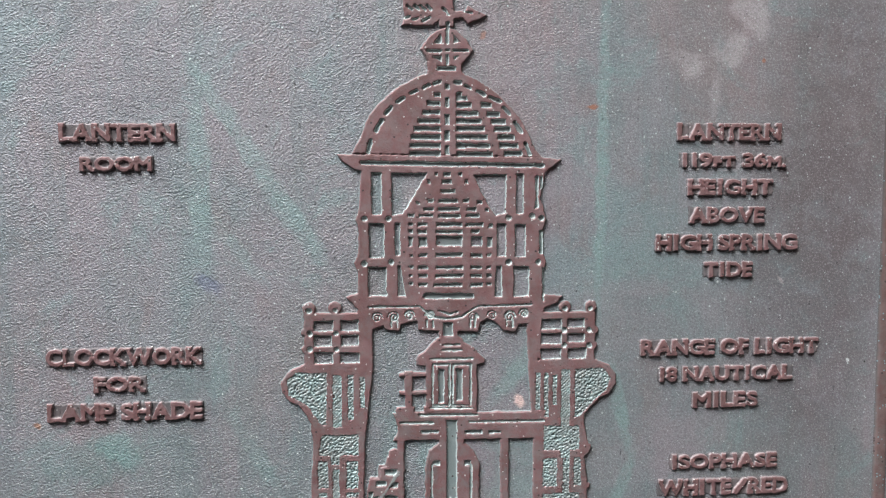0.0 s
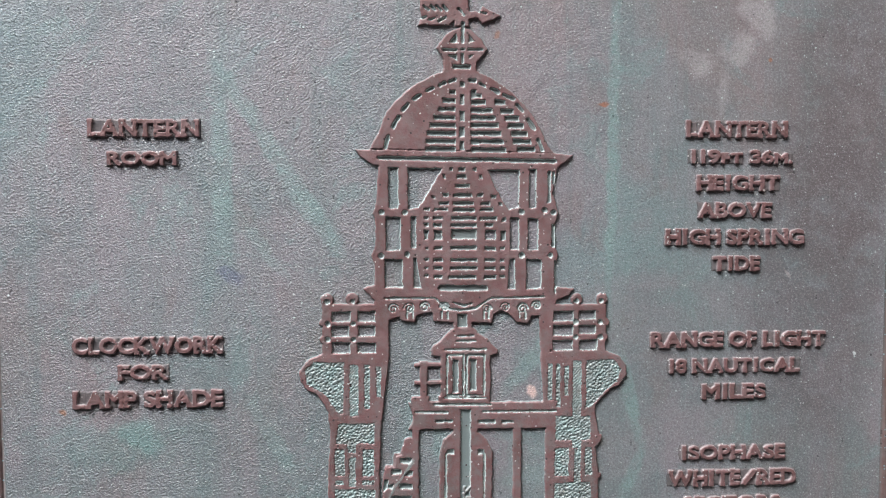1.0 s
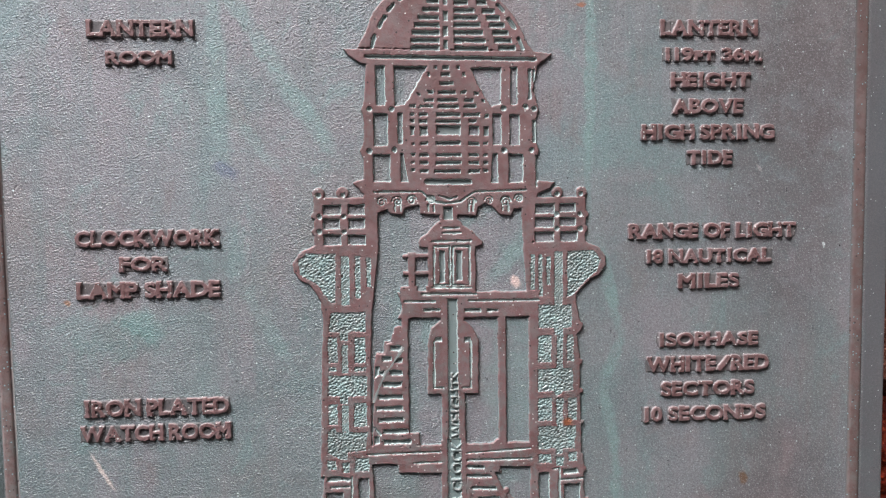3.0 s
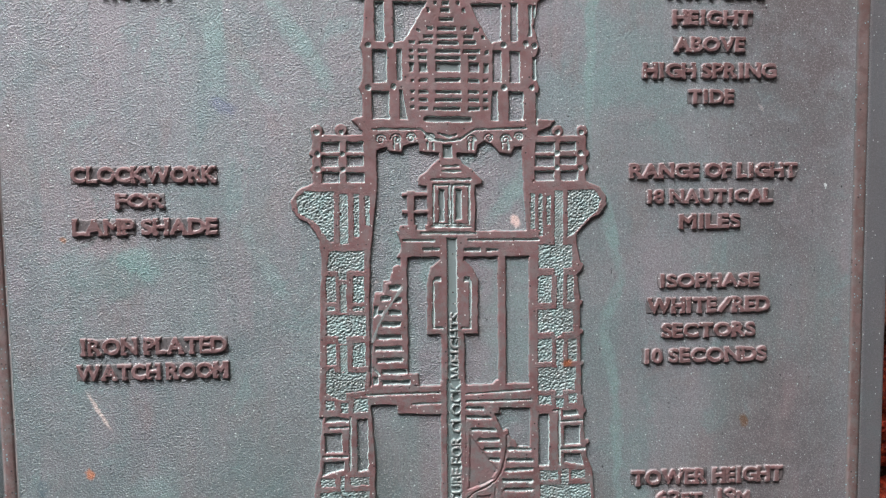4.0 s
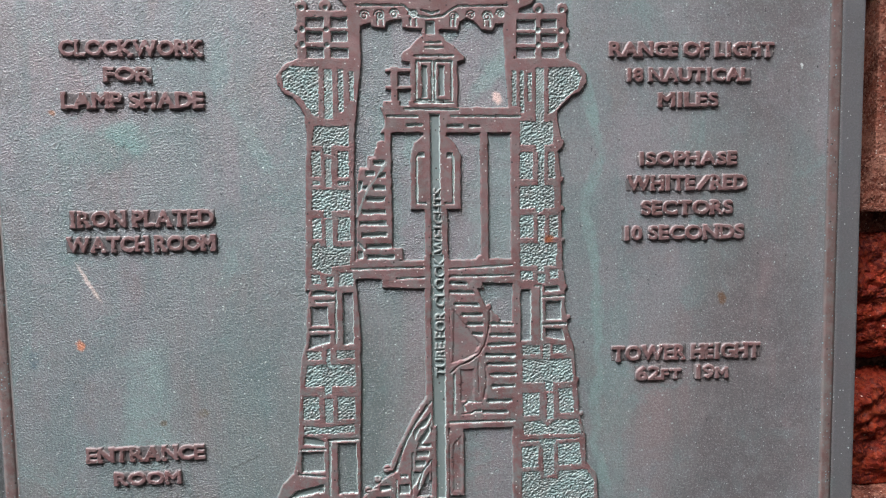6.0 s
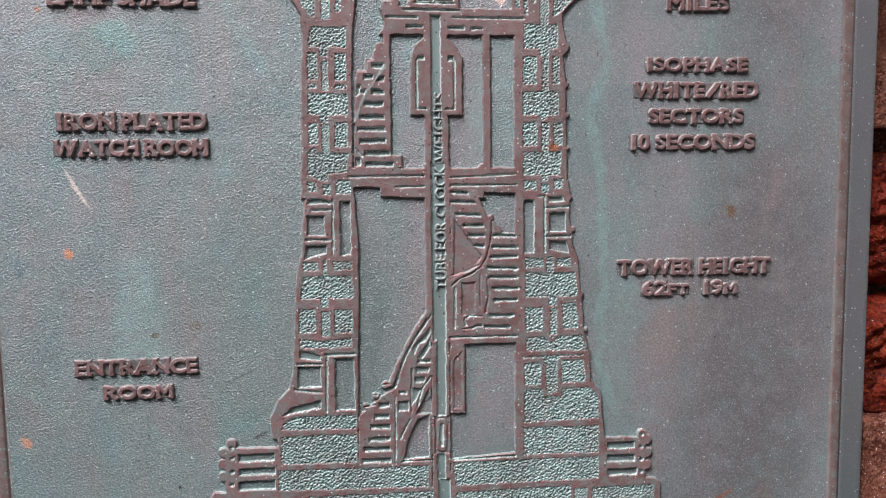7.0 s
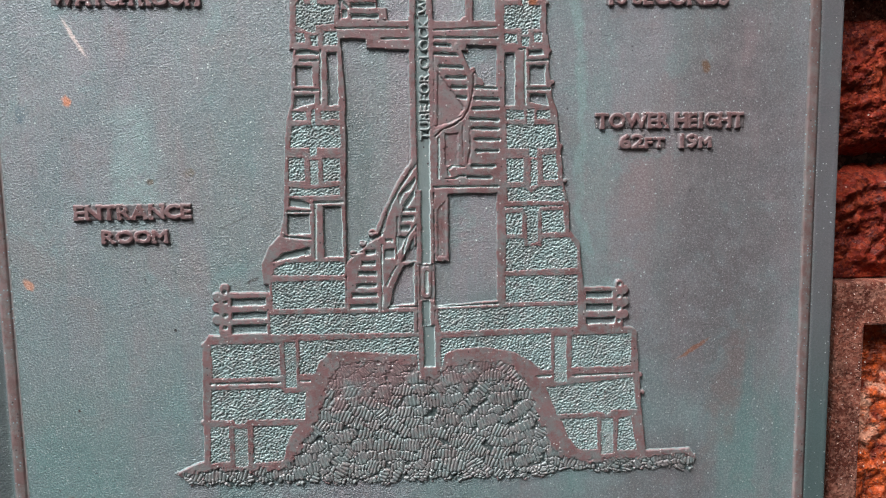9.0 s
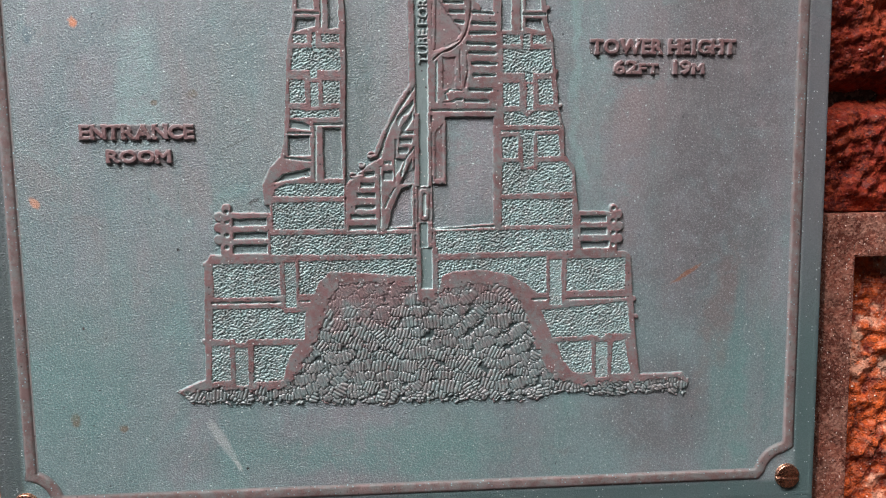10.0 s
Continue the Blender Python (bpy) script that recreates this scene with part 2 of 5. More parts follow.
def relief_bronze(name, crest, floor=(0.17, 0.28, 0.275), flank=None, gloss=0.42, tint=0.55, grain=900, deep_at=0.0014, fleck=(0.50, 0.49, 0.48), many=0.88, mottle=0.72, crown=None):
    """Raised work rubbed brown on its crests, verdigris low down; a chalky flank also paints hollows' lit lips, a dark
    floor their shade.
    """
    k = Mat(name)
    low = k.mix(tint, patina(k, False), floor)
    worn = k.noise(75, 4, 0.65)
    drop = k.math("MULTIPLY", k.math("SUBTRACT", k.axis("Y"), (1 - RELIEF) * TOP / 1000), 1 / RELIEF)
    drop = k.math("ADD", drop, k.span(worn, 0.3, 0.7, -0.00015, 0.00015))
    c = k.mix(k.span(k.noise(160, 4, 0.6), 0.42, 0.58, 0.0, 0.8), crest, k.mix(0.4, crest, (0.26, 0.19, 0.19)))
    c = k.mix(k.span(k.noise(45, 3, 0.6), 0.47, 0.60, 0.0, 0.6), c, k.mix(0.6, crest, (0.11, 0.055, 0.05)))
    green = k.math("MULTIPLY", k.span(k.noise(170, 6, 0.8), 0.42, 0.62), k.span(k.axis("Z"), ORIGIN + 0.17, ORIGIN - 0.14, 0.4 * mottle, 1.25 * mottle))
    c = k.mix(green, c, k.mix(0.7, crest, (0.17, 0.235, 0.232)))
    if crown:   # the rubble's crown is rubbed as brown as the courses round it
        high = k.math("ADD", k.axis("Z"), k.span(k.noise(110, 4, 0.6), 0.3, 0.7, -0.013, 0.013))
        high = k.math("SUBTRACT", high, k.span(k.axis("X"), -0.02, 0.03, 0.0, 0.010))
        c = k.mix(k.span(high, ORIGIN - 0.174, ORIGIN - 0.152, 0.0, 0.7), c, crown)
    if flank:
        # pale flank: chalk and the brightness of sky-lit edges in one colour
        c = k.mix(k.span(drop, 0.0002, 0.0005), c, flank)
        c = k.mix(k.span(drop, 0.0009, 0.0013), c, low)
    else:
        # low spots take the floor colour; a dark one deepens their shade
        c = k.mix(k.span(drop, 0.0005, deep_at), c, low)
    far = k.length(k.moved((0.0543, 0, ORIGIN + 0.0163), (0, 0, 0), (0.0030, 1, 0.0022), k.ragged(0.0022, 420)))
    c = k.mix(k.span(far, 1.1, 0.4, 0.0, 0.9), c, (0.26, 0.085, 0.035))
    c = specks(k, c, 700, many, fleck)
    c = specks(k, c, 560, 0.90, (0.06, 0.045, 0.045))
    normal = k.bump(grains(k, grain), 0.35, 0.00028)
    normal = k.bump(k.noise(330, 4, 0.65), 0.3, 0.0008, normal)
    return k.done(c, k.span(worn, 0.3, 0.7, gloss, gloss + 0.2), 0.2, normal, 0.5)


BRONZE = plate_bronze()
RAISED = relief_bronze("rubbed_bronze_relief", BROWN, deep_at=0.0017)
# this pale flank brightens the slots' lower lips as if lit from above
HOLLOW = relief_bronze("chalky_verdigris_hollows_lit_lips", BROWN, (0.18, 0.235, 0.23), (0.42, 0.50, 0.49), 0.42, 0.7)
# dark floors paint shade in the stipple's pits and between rubble stones
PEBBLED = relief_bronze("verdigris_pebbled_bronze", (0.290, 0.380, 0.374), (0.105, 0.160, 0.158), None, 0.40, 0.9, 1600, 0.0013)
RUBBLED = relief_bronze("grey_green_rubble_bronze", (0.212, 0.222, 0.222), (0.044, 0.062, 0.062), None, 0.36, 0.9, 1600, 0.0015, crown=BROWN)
RAILED = relief_bronze("chalky_bronze_rail", (0.26, 0.29, 0.285))
# flank and pale flecks add letter highlights in colour; dark floor shades the counters
LETTERED = relief_bronze("rubbed_bronze_lettering", (0.186, 0.098, 0.099), (0.090, 0.078, 0.079), (0.235, 0.200, 0.203), 0.40, 0.8, many=0.80, mottle=0.2)
EDGED = relief_bronze("rubbed_bronze_border", (0.138, 0.086, 0.081), (0.085, 0.080, 0.078), None, 0.6, 0.85, 900, 0.0016, (0.20, 0.31, 0.33), 0.75, 0.45)


def screw_brass():
    k = Mat("worn_coppery_brass")
    c = k.mix(k.span(k.noise(500, 3), 0.4, 0.7), (0.62, 0.30, 0.20), (0.38, 0.17, 0.11))
    return k.done(c, k.span(k.noise(900, 2), 0.3, 0.7, 0.18, 0.36), 1.0, k.bump(k.noise(1400, 2), 0.2, 0.0003))


def rock(name, dark, mid, light, grain=420, relief=0.0011, dark_grains=0.85, glint=0.94, flecked=0.8):
    """Rough fired clay or stone: packed mineral grains of uneven colour, pits and blotches."""
    k = Mat(name)
    lumps = grains(k, grain)
    c = k.mix(k.span(k.noise(60, 5, 0.65, distort=0.6), 0.40, 0.60), dark, mid)
    tone = k.n.new("ShaderNodeSeparateColor")
    k.put(tone.inputs[0], k.cells(grain * 1.2, "Color", k.ragged(0.7 / grain, grain)))
    c = k.mix(k.span(tone.outputs[0], 0.35, 1.0, 0.0, flecked), c, light)
    c = k.mix(k.span(k.noise(38, 7, 0.72, k.moved((0.3, 0.1, 0.7))), 0.52, 0.62, 0.0, 0.8 - flecked), c, light)
    c = k.mix(k.span(tone.outputs[1], 0.62, 0.95, 0.0, dark_grains), c, dark)
    c = k.mix(k.span(k.noise(grain * 0.4, 4, 0.7), 0.42, 0.30, 0.0, 0.8), c, dark)
    # bright specks put the sparkle of the grains into the colour
    c = specks(k, c, grain * 0.9, glint, (0.66, 0.54, 0.48))
    normal = k.bump(lumps, 1.0, relief)
    normal = k.bump(k.noise(110, 5, 0.65), 0.6, 0.0022, normal)
    return k.done(c, k.span(tone.outputs[2], 0.0, 1.0, 0.5, 0.95), 0.0, normal, 0.22)


BRASS = screw_brass()
RED_ROCK = rock("rough_red_rock_faced_brick", (0.065, 0.006, 0.004), (0.205, 0.018, 0.007), (0.38, 0.064, 0.022), 560, 0.0006, 0.3, 0.97, 0.4)
TOOLED = rock("sandy_brown_terracotta", (0.085, 0.021, 0.013), (0.24, 0.076, 0.050), (0.50, 0.26, 0.195), 800, 0.0006, 0.45, 0.88, 0.45)
ORANGE_ROCK = rock("orange_weathered_brick_core", (0.12, 0.013, 0.006), (0.50, 0.082, 0.015), (0.70, 0.40, 0.28), 620, 0.0007, 0.35, 0.95, 0.15)
JOINT = rock("dark_mortar_and_gap_shade", (0.03, 0.020, 0.016), (0.07, 0.045, 0.035), (0.14, 0.10, 0.08))
PAVING = rock("dark_asphalt_paving", (0.04, 0.04, 0.04), (0.065, 0.064, 0.06), (0.11, 0.105, 0.10), 60)


# ---- building helpers ----
def part(name, bm, material, parent=None, label=""):
    """One mesh object from a bmesh, under a thing or a part."""
    me = bpy.data.meshes.new(name)
    bm.to_mesh(me)
    bm.free()
    me.materials.append(material)
    ob = new(name, me)
    ob.parent = parent
    return tagged(ob, label)


def box(bm, x0, x1, y0, y1, z0, z1, bevel=0.0):
    r = bmesh.ops.create_cube(bm, size=1, matrix=Matrix.LocRotScale(((x0 + x1) / 2, (y0 + y1) / 2, (z0 + z1) / 2), None, (x1 - x0, y1 - y0, z1 - z0)))
    if bevel:
        edges = list({e for v in r["verts"] for e in v.link_edges})
        bmesh.ops.bevel(bm, geom=edges, offset=bevel, segments=2, profile=0.6, affect="EDGES")


rng = np.random.default_rng(7)


def smooth_noise(shape, cell):
    """Soft random heights between -1 and 1, with lumps of that many samples."""
    h, w = shape[0] // cell + 3, shape[1] // cell + 3
    a = rng.uniform(-1, 1, (h, w))
    y, x = np.arange(shape[0]) / cell, np.arange(shape[1]) / cell
    i, j = y.astype(int), x.astype(int)
    s, t = (y - i)[:, None], (x - j)[None, :]
    s, t = s * s * (3 - 2 * s), t * t * (3 - 2 * t)
    i, j = i[:, None], j[None, :]
    return (a[i, j] * (1 - s) + a[i + 1, j] * s) * (1 - t) + (a[i, j + 1] * (1 - s) + a[i + 1, j + 1] * s) * t


def segment_distance(U, V, a, b):
    du, dv = b[0] - a[0], b[1] - a[1]
    s = np.clip(((U - a[0]) * du + (V - a[1]) * dv) / (du * du + dv * dv + 1e-9), 0, 1)
    return np.hypot(U - a[0] - s * du, V - a[1] - s * dv)


def outline_distance(U, V, segments):
    """Signed distance to closed outlines given by their segments; inside is negative."""
    d, inside = np.full(U.shape, 1e9), np.zeros(U.shape, bool)
    for a, b in segments:
        d = np.minimum(d, segment_distance(U, V, a, b))
        if a[1] != b[1]:
            inside ^= ((a[1] > V) != (b[1] > V)) & (U < (b[0] - a[0]) * (V - a[1]) / (b[1] - a[1]) + a[0])
    return np.where(inside, -d, d)


def ring(points):
    return list(zip(points, points[1:] + points[:1]))


class Field:
    """A cast surface: heights over a stretch of the plate, in millimetres, and which part each spot belongs to."""

    def __init__(self, u0, v0, u1, v1, step, wobble=0.0):
        self.u0, self.v0, self.step = u0, v0, step
        self.shape = (int((v1 - v0) / step) + 1, int((u1 - u0) / step) + 1)
        self.h, self.owner = np.zeros(self.shape), np.zeros(self.shape, int)
        self.wob = wobble * (0.6 * smooth_noise(self.shape, 12) + 0.5 * smooth_noise(self.shape, 4) + 0.35 * smooth_noise(self.shape, 2)) if wobble else np.zeros(self.shape)
        self.names = [None]

    def window(self, u0, v0, u1, v1, pad=1.2):
        i0, i1 = int((v0 - pad - self.v0) / self.step), int((v1 + pad - self.v0) / self.step) + 2
        j0, j1 = int((u0 - pad - self.u0) / self.step), int((u1 + pad - self.u0) / self.step) + 2
        w = (slice(max(i0, 0), min(i1, self.shape[0])), slice(max(j0, 0), min(j1, self.shape[1])))
        V, U = np.mgrid[w[0], w[1]]
        return w, U * self.step + self.u0, V * self.step + self.v0

    def part_id(self, name, parent=0):
        self.names.append((name, parent))
        return len(self.names) - 1

    def blend(self, w, d, height, ident=0, draft=0.7, share=0.5):
        """Sets the height inside d < 0, with a sloping flank of that draft."""
        f = np.clip(0.5 - (d + self.wob[w]) / draft, 0, 1)
        f = f * f * (3 - 2 * f)
        self.h[w] = self.h[w] * (1 - f) + height * f
        if ident:
            own = self.owner[w]
            own[(f > share) | ((own == 0) & (f > 0))] = ident

    def meshes(self, material_of, parent, top=TOP, sink=0.05):
        """One mesh object for each part that shows above the plate."""
        high = self.h > 0.02
        cell = high[:-1, :-1] | high[1:, :-1] | high[:-1, 1:] | high[1:, 1:]
        owner = np.where(self.owner[:-1, :-1] > 0, self.owner[:-1, :-1], np.maximum(self.owner[1:, 1:], np.maximum(self.owner[1:, :-1], self.owner[:-1, 1:])))
        owner = np.where(cell, owner, 0)
        made, cols = {}, self.shape[1]
        order = np.argsort(owner, axis=None, kind="stable")
        flat = owner.ravel()[order]
        edges = np.searchsorted(flat, np.arange(1, len(self.names) + 1))
        for ident in range(1, len(self.names)):
            picks = order[edges[ident - 1]:edges[ident]]
            if len(picks) < 4:
                continue
            i, j = np.divmod(picks, cols - 1)
            a = i * cols + j
            corners = np.stack([a, a + 1, a + cols + 1, a + cols], 1)
            used, index = np.unique(corners, return_inverse=True)
            vi, vj = np.divmod(used, cols)
            co = np.empty((len(used), 3))
            co[:, 0] = (self.u0 + vj * self.step) / 1000
            co[:, 1] = (top - RELIEF * self.h[vi, vj] + sink) / 1000
            co[:, 2] = ORIGIN + (self.v0 + vi * self.step) / 1000
            name, up = self.names[ident]
            me = bpy.data.meshes.new(name)
            me.vertices.add(len(used)), me.loops.add(len(picks) * 4), me.polygons.add(len(picks))
            me.vertices.foreach_set("co", co.ravel())
            me.loops.foreach_set("vertex_index", index.ravel().astype(np.int32))
            me.polygons.foreach_set("loop_start", np.arange(0, len(picks) * 4, 4, dtype=np.int32))
            me.polygons.foreach_set("use_smooth", np.ones(len(picks), bool))
            me.update(calc_edges=True)
            me.materials.append(material_of(name))
            ob = new(name, me)
            ob.parent = made.get(up, parent)
            made[ident] = ob
        return made


# ---- wall of rock-faced brick and framed terracotta blocks ----
def rough_face(x0, x1, z0, z1, base, rise, step, seed, crease=None):
    """A bmesh of a broken rock face on a block, bulging towards -y, with its four flanks."""
    nx, nz = max(2, int((x1 - x0) / step)), max(2, int((z1 - z0) / step))
    bm = bmesh.new()
    rows = []
    for i in range(nz + 1):
        row = []
        for j in range(nx + 1):
            x, z = x0 + (x1 - x0) * j / nx, z0 + (z1 - z0) * i / nz
            p = Vector((x, seed, z))
            edge = min(1.0, min(z - z0, z1 - z) / 0.012)
            d = 0.42 * noise.fractal(p * 38, 0.9, 2.1, 4) + 0.24 * abs(noise.noise(p * 95)) + 0.16 * noise.noise(p * 210) + 0.09 * noise.noise(p * 430)
            if crease is not None:
                d -= 1.1 * math.exp(-((z - crease - 0.006 * noise.noise(p * 30)) / 0.006) ** 2)
            row.append(bm.verts.new((x, base - rise * (0.25 + d) * (0.35 + 0.65 * edge), z)))
        rows.append(row)
    for i in range(nz):
        for j in range(nx):
            bm.faces.new((rows[i][j], rows[i][j + 1], rows[i + 1][j + 1], rows[i + 1][j])).smooth = True
    rim = rows[0] + [r[-1] for r in rows[1:]] + rows[-1][-2::-1] + [r[0] for r in rows[-2:0:-1]]
    back = [bm.verts.new((v.co.x, 0.10, v.co.z)) for v in rim]
    for a in range(len(rim)):
        b = (a + 1) % len(rim)
        bm.faces.new((rim[b], rim[a], back[a], back[b]))
    return bm


bm = bmesh.new()
box(bm, -1.6, 1.6, 0.046, 0.30, 0.0, 2.6)
wall = tagged(part("wall_north", bm, JOINT), "wall of rough red brick and terracotta blocks", "wall", kind="structure")
# unseen wall added on the right to cut sky light; dark against bounce
bm = bmesh.new()
box(bm, 0.40, 0.8, -2.3, 0.022, 0.0, 2.8)
tagged(part("light_block_east", bm, JOINT), "plain dark return of the wall", "wall", kind="structure")
# unseen wall added behind the camera to cut low frontal sky
bm = bmesh.new()
box(bm, -4.0, 4.0, -2.6, -2.3, 0.0, 3.2)
tagged(part("light_block_south", bm, JOINT), "plain dark wall facing the plaque", "wall", kind="structure")
# unseen ground, kept dark so that little light bounces up
bm = bmesh.new()
box(bm, -4.0, 4.0, -2.3, 0.30, -0.08, 0.0)
tagged(part("pavement", bm, PAVING), "dark grey asphalt paving in front of the wall", "pavement", kind="structure")

FACE = 0.0225       # the terracotta's front
COURSE = [ORIGIN - 0.263, ORIGIN - 0.119, ORIGIN + 0.0255, ORIGIN + 0.170, ORIGIN + 0.314, ORIGIN + 0.458]

# rock-faced red bricks, beside the plaque and, plainer, further along
for z0, z1, crease in ((COURSE[1], COURSE[2] - 0.011, ORIGIN - 0.0585), (COURSE[3], COURSE[4] - 0.011, ORIGIN + 0.25)):
    for x0, x1, step in ((-0.60, -0.216, 0.02), (-0.208, 0.196, 0.02), (0.198, 0.30, 0.0009), (0.306, 0.80, 0.02)):
        fine = step < 0.01
        part("rock_faced_brick", rough_face(x0, x1, z0 - 0.0004, z1, 0.036 if fine else 0.040, 0.013 if fine else 0.008, step, 3.1 + z0, crease if fine else None), RED_ROCK, wall, "rough rock-faced dark red brick")
# bed under each terracotta block's lower lip
for z in (COURSE[2] - 0.011, COURSE[4] - 0.011):
    bm = bmesh.new()
    box(bm, -0.6, 0.8, 0.034, 0.10, z, z + 0.0115, 0.0015)
    part("mortar_bed", bm, TOOLED, wall)


def framed_block(x0, x1, z0, z1, left, lower, upper, depth, core, core_rise):
    """A terracotta block: a flat margin all round a sunk panel with a rough core."""
    bm = bmesh.new()
    box(bm, x0, x0 + left, FACE, 0.10, z0, z1, 0.0012)
    box(bm, x1 - 0.028, x1, FACE, 0.10, z0, z1, 0.0012)
    box(bm, x0 + left - 0.001, x1 - 0.027, FACE + 0.0002, 0.10, z0, z0 + lower, 0.0012)
    box(bm, x0 + left - 0.001, x1 - 0.027, FACE + 0.0002, 0.10, z1 - upper, z1, 0.0012)
    ob = part("framed_terracotta_block", bm, TOOLED, wall, "sandy brown terracotta block with a sunk rough panel")
    part("rough_core", rough_face(x0 + left - 0.002, x1 - 0.026, z0 + lower - 0.001, z1 - upper + 0.001, FACE + depth, core_rise, 0.0011, 8.3 + z0), core, ob, "orange weathered broken brick face")


# block starts late: the dark mortar left bare stands in for plaque shadow
framed_block(0.2178, 0.52, COURSE[0] - 0.05, COURSE[1] - 0.001, 0.0162, 0.028, 0.023, 0.015, ORANGE_ROCK, 0.011)

# the block above: margin, narrow sunk channel, raised field
z0, z1 = COURSE[2], COURSE[3] - 0.001
bm = bmesh.new()
box(bm, 0.198, 0.216, FACE, 0.10, z0, z1, 0.0012)
box(bm, 0.2155, 0.52, FACE + 0.0002, 0.10, z0, z0 + 0.029, 0.0012)
box(bm, 0.2155, 0.225, FACE + 0.012, 0.10, z0 + 0.028, z1 - 0.028)
box(bm, 0.2155, 0.52, FACE + 0.0002, 0.10, z1 - 0.029, z1, 0.0012)
box(bm, 0.2245, 0.52, FACE + 0.001, 0.10, z0 + 0.028, z1 - 0.028, 0.0012)
part("framed_terracotta_block", bm, TOOLED, wall, "sandy brown terracotta block with a narrow sunk channel")
# blocks hidden behind the plaque and beyond it
for z0, z1 in ((COURSE[0] - 0.05, COURSE[1] - 0.001), (COURSE[2], COURSE[3] - 0.001), (COURSE[4], COURSE[5])):
    for x0, x1 in ((-0.60, -0.207), (-0.203, 0.1975)):
        bm = bmesh.new()
        box(bm, x0, x1, FACE, 0.10, z0, z1, 0.002)
        part("terracotta_block", bm, TOOLED, wall)

# ---- the plaque ----
plaque = tagged(new("plaque"), "blue-green bronze plaque with raised lighthouse and lettering on brick wall", "plaque")
W, BOTTOM, UP = 0.2015, ORIGIN - 0.2705, ORIGIN + 0.314
bm = bmesh.new()
box(bm, -W + 0.0012, W + 0.0012, TOP / 1000, FACE + 0.0003, BOTTOM, UP, 0.0011)
part("plate", bm, BRONZE, plaque, "blue-green patinated cast bronze plate with a grainy skin")


def sweep(points, low, high, rise):
    """A closed rounded band along points (u, v) in millimetres."""
    bm, rings, n = bmesh.new(), [], len(points)
    profile = [(-low, -0.05)] + [(high * math.sin(radians(a)), rise * (0.45 + 0.55 * math.cos(radians(a)) ** 0.5)) for a in (-85, -60, -35, 0, 35, 60, 85)] + [(low, -0.05)]
    for i in range(n):
        a, p, b = (Vector(points[(i + k) % n]) for k in (-1, 0, 1))
        t0, t1 = (p - a).normalized(), (b - p).normalized()
        nrm = Vector((-(t0 + t1).y, (t0 + t1).x)).normalized()
        wide = min(1.6, 1 / max(0.45, nrm.dot(Vector((-t0.y, t0.x)))))
        row = []
        for s, h in profile:
            q = p + nrm * s * wide
            row.append(bm.verts.new((q.x / 1000, (TOP - h) / 1000, ORIGIN + q.y / 1000)))
        rings.append(row)
    for i in range(n):
        for k in range(len(profile) - 1):
            bm.faces.new((rings[i][k], rings[i][k + 1], rings[(i + 1) % n][k + 1], rings[(i + 1) % n][k])).smooth = True
    bm.normal_update()
    if sum(f.normal.y for f in bm.faces) > 0:
        bmesh.ops.reverse_faces(bm, faces=bm.faces)
    return bm


def border_line():
    """The bead's middle line, with a hollow quarter round the screw at each corner."""
    pts = []
    for cx, cy, a0, a1 in ((188.4, -252.5, 103, 167), (-188.4, -252.5, 13, 77), (-188.4, 302, -77, -13), (188.4, 302, 193, 257)):
        cu, cv, r = cx, cy, 15.0
        arc = [(cu + r * math.cos(radians(a0 + (a1 - a0) * i / 12)), cv + r * math.sin(radians(a0 + (a1 - a0) * i / 12))) for i in range(13)]
        sx, sy = (1 if cx > 0 else -1), (1 if cy > 0 else -1)
        side, end = (188.4 if sx > 0 else -184.7 if sy < 0 else -189.2, cv - sy * 16.5), (cu - sx * 16.5, -251.2 if sy < 0 else 300.8)
        first, last = (side, end) if (sx > 0) == (sy < 0) else (end, side)
        pts += [first] + arc + [last]
    return pts


part("border_bead", sweep(border_line(), 3.2, 2.3, 1.05), EDGED, plaque, "worn brown raised border bead")
# a fine raised rim along the plate's own edge
part("edge_rim", sweep([(200.8, -262.6), (-198.4, -262.6), (-198.4, 312.1), (200.8, 312.1)], 1.3, 0.8, 0.13), BRONZE, plaque)


def screw(u, v, turn):
    """A domed slotted screw with its washer-like rim."""
    f = Field(u - 8, v - 8, u + 8, v + 8, 0.2)
    ident = f.part_id("screw")
    w, U, V = f.window(u - 8, v - 8, u + 8, v + 8)
    r = np.hypot(U - u, V - v)
    dome = 0.9 + 2.2 * np.sqrt(np.clip(1 - (r / 7.2) ** 2, 0, 1))
    s = np.abs((U - u) * math.sin(turn) + (V - v) * math.cos(turn))
    dome = dome - 1.1 * np.clip(1 - (s - 0.55) / 0.3, 0, 1)
    f.h[w] = dome * np.clip((6.3 - r) / 0.35, 0, 1)
    f.owner[w] = np.where(r < 7, ident, 0)
    ob = next(iter(f.meshes(lambda name: BRASS, None).values()))
    return tagged(ob, "domed coppery brass screw in the plaque's corner", "screw", "plaque screws")


screw(188.4, -252.8, 0.05)
screw(-188.4, -252.5, 0.9)

# ---- lighthouse in relief: (u, v) in millimetres on the plate ----
tower = Field(-125, -212, 142, 254, 0.25, 0.34)
APART = ("boss", "column", "clock_weight", "stair_rail")
SIDED = ("gallery_rail", "tower_wall", "base_rail")
known = {}


def ident_of(name, u):
    key = (name, u > 3) if name in SIDED else name
    if name in APART or key not in known:
        known[key] = tower.part_id(name, known.get("lantern_room", 0) if name == "boss" else 0)
    return known[key]


def bounds(pts):
    return min(p[0] for p in pts), min(p[1] for p in pts), max(p[0] for p in pts), max(p[1] for p in pts)


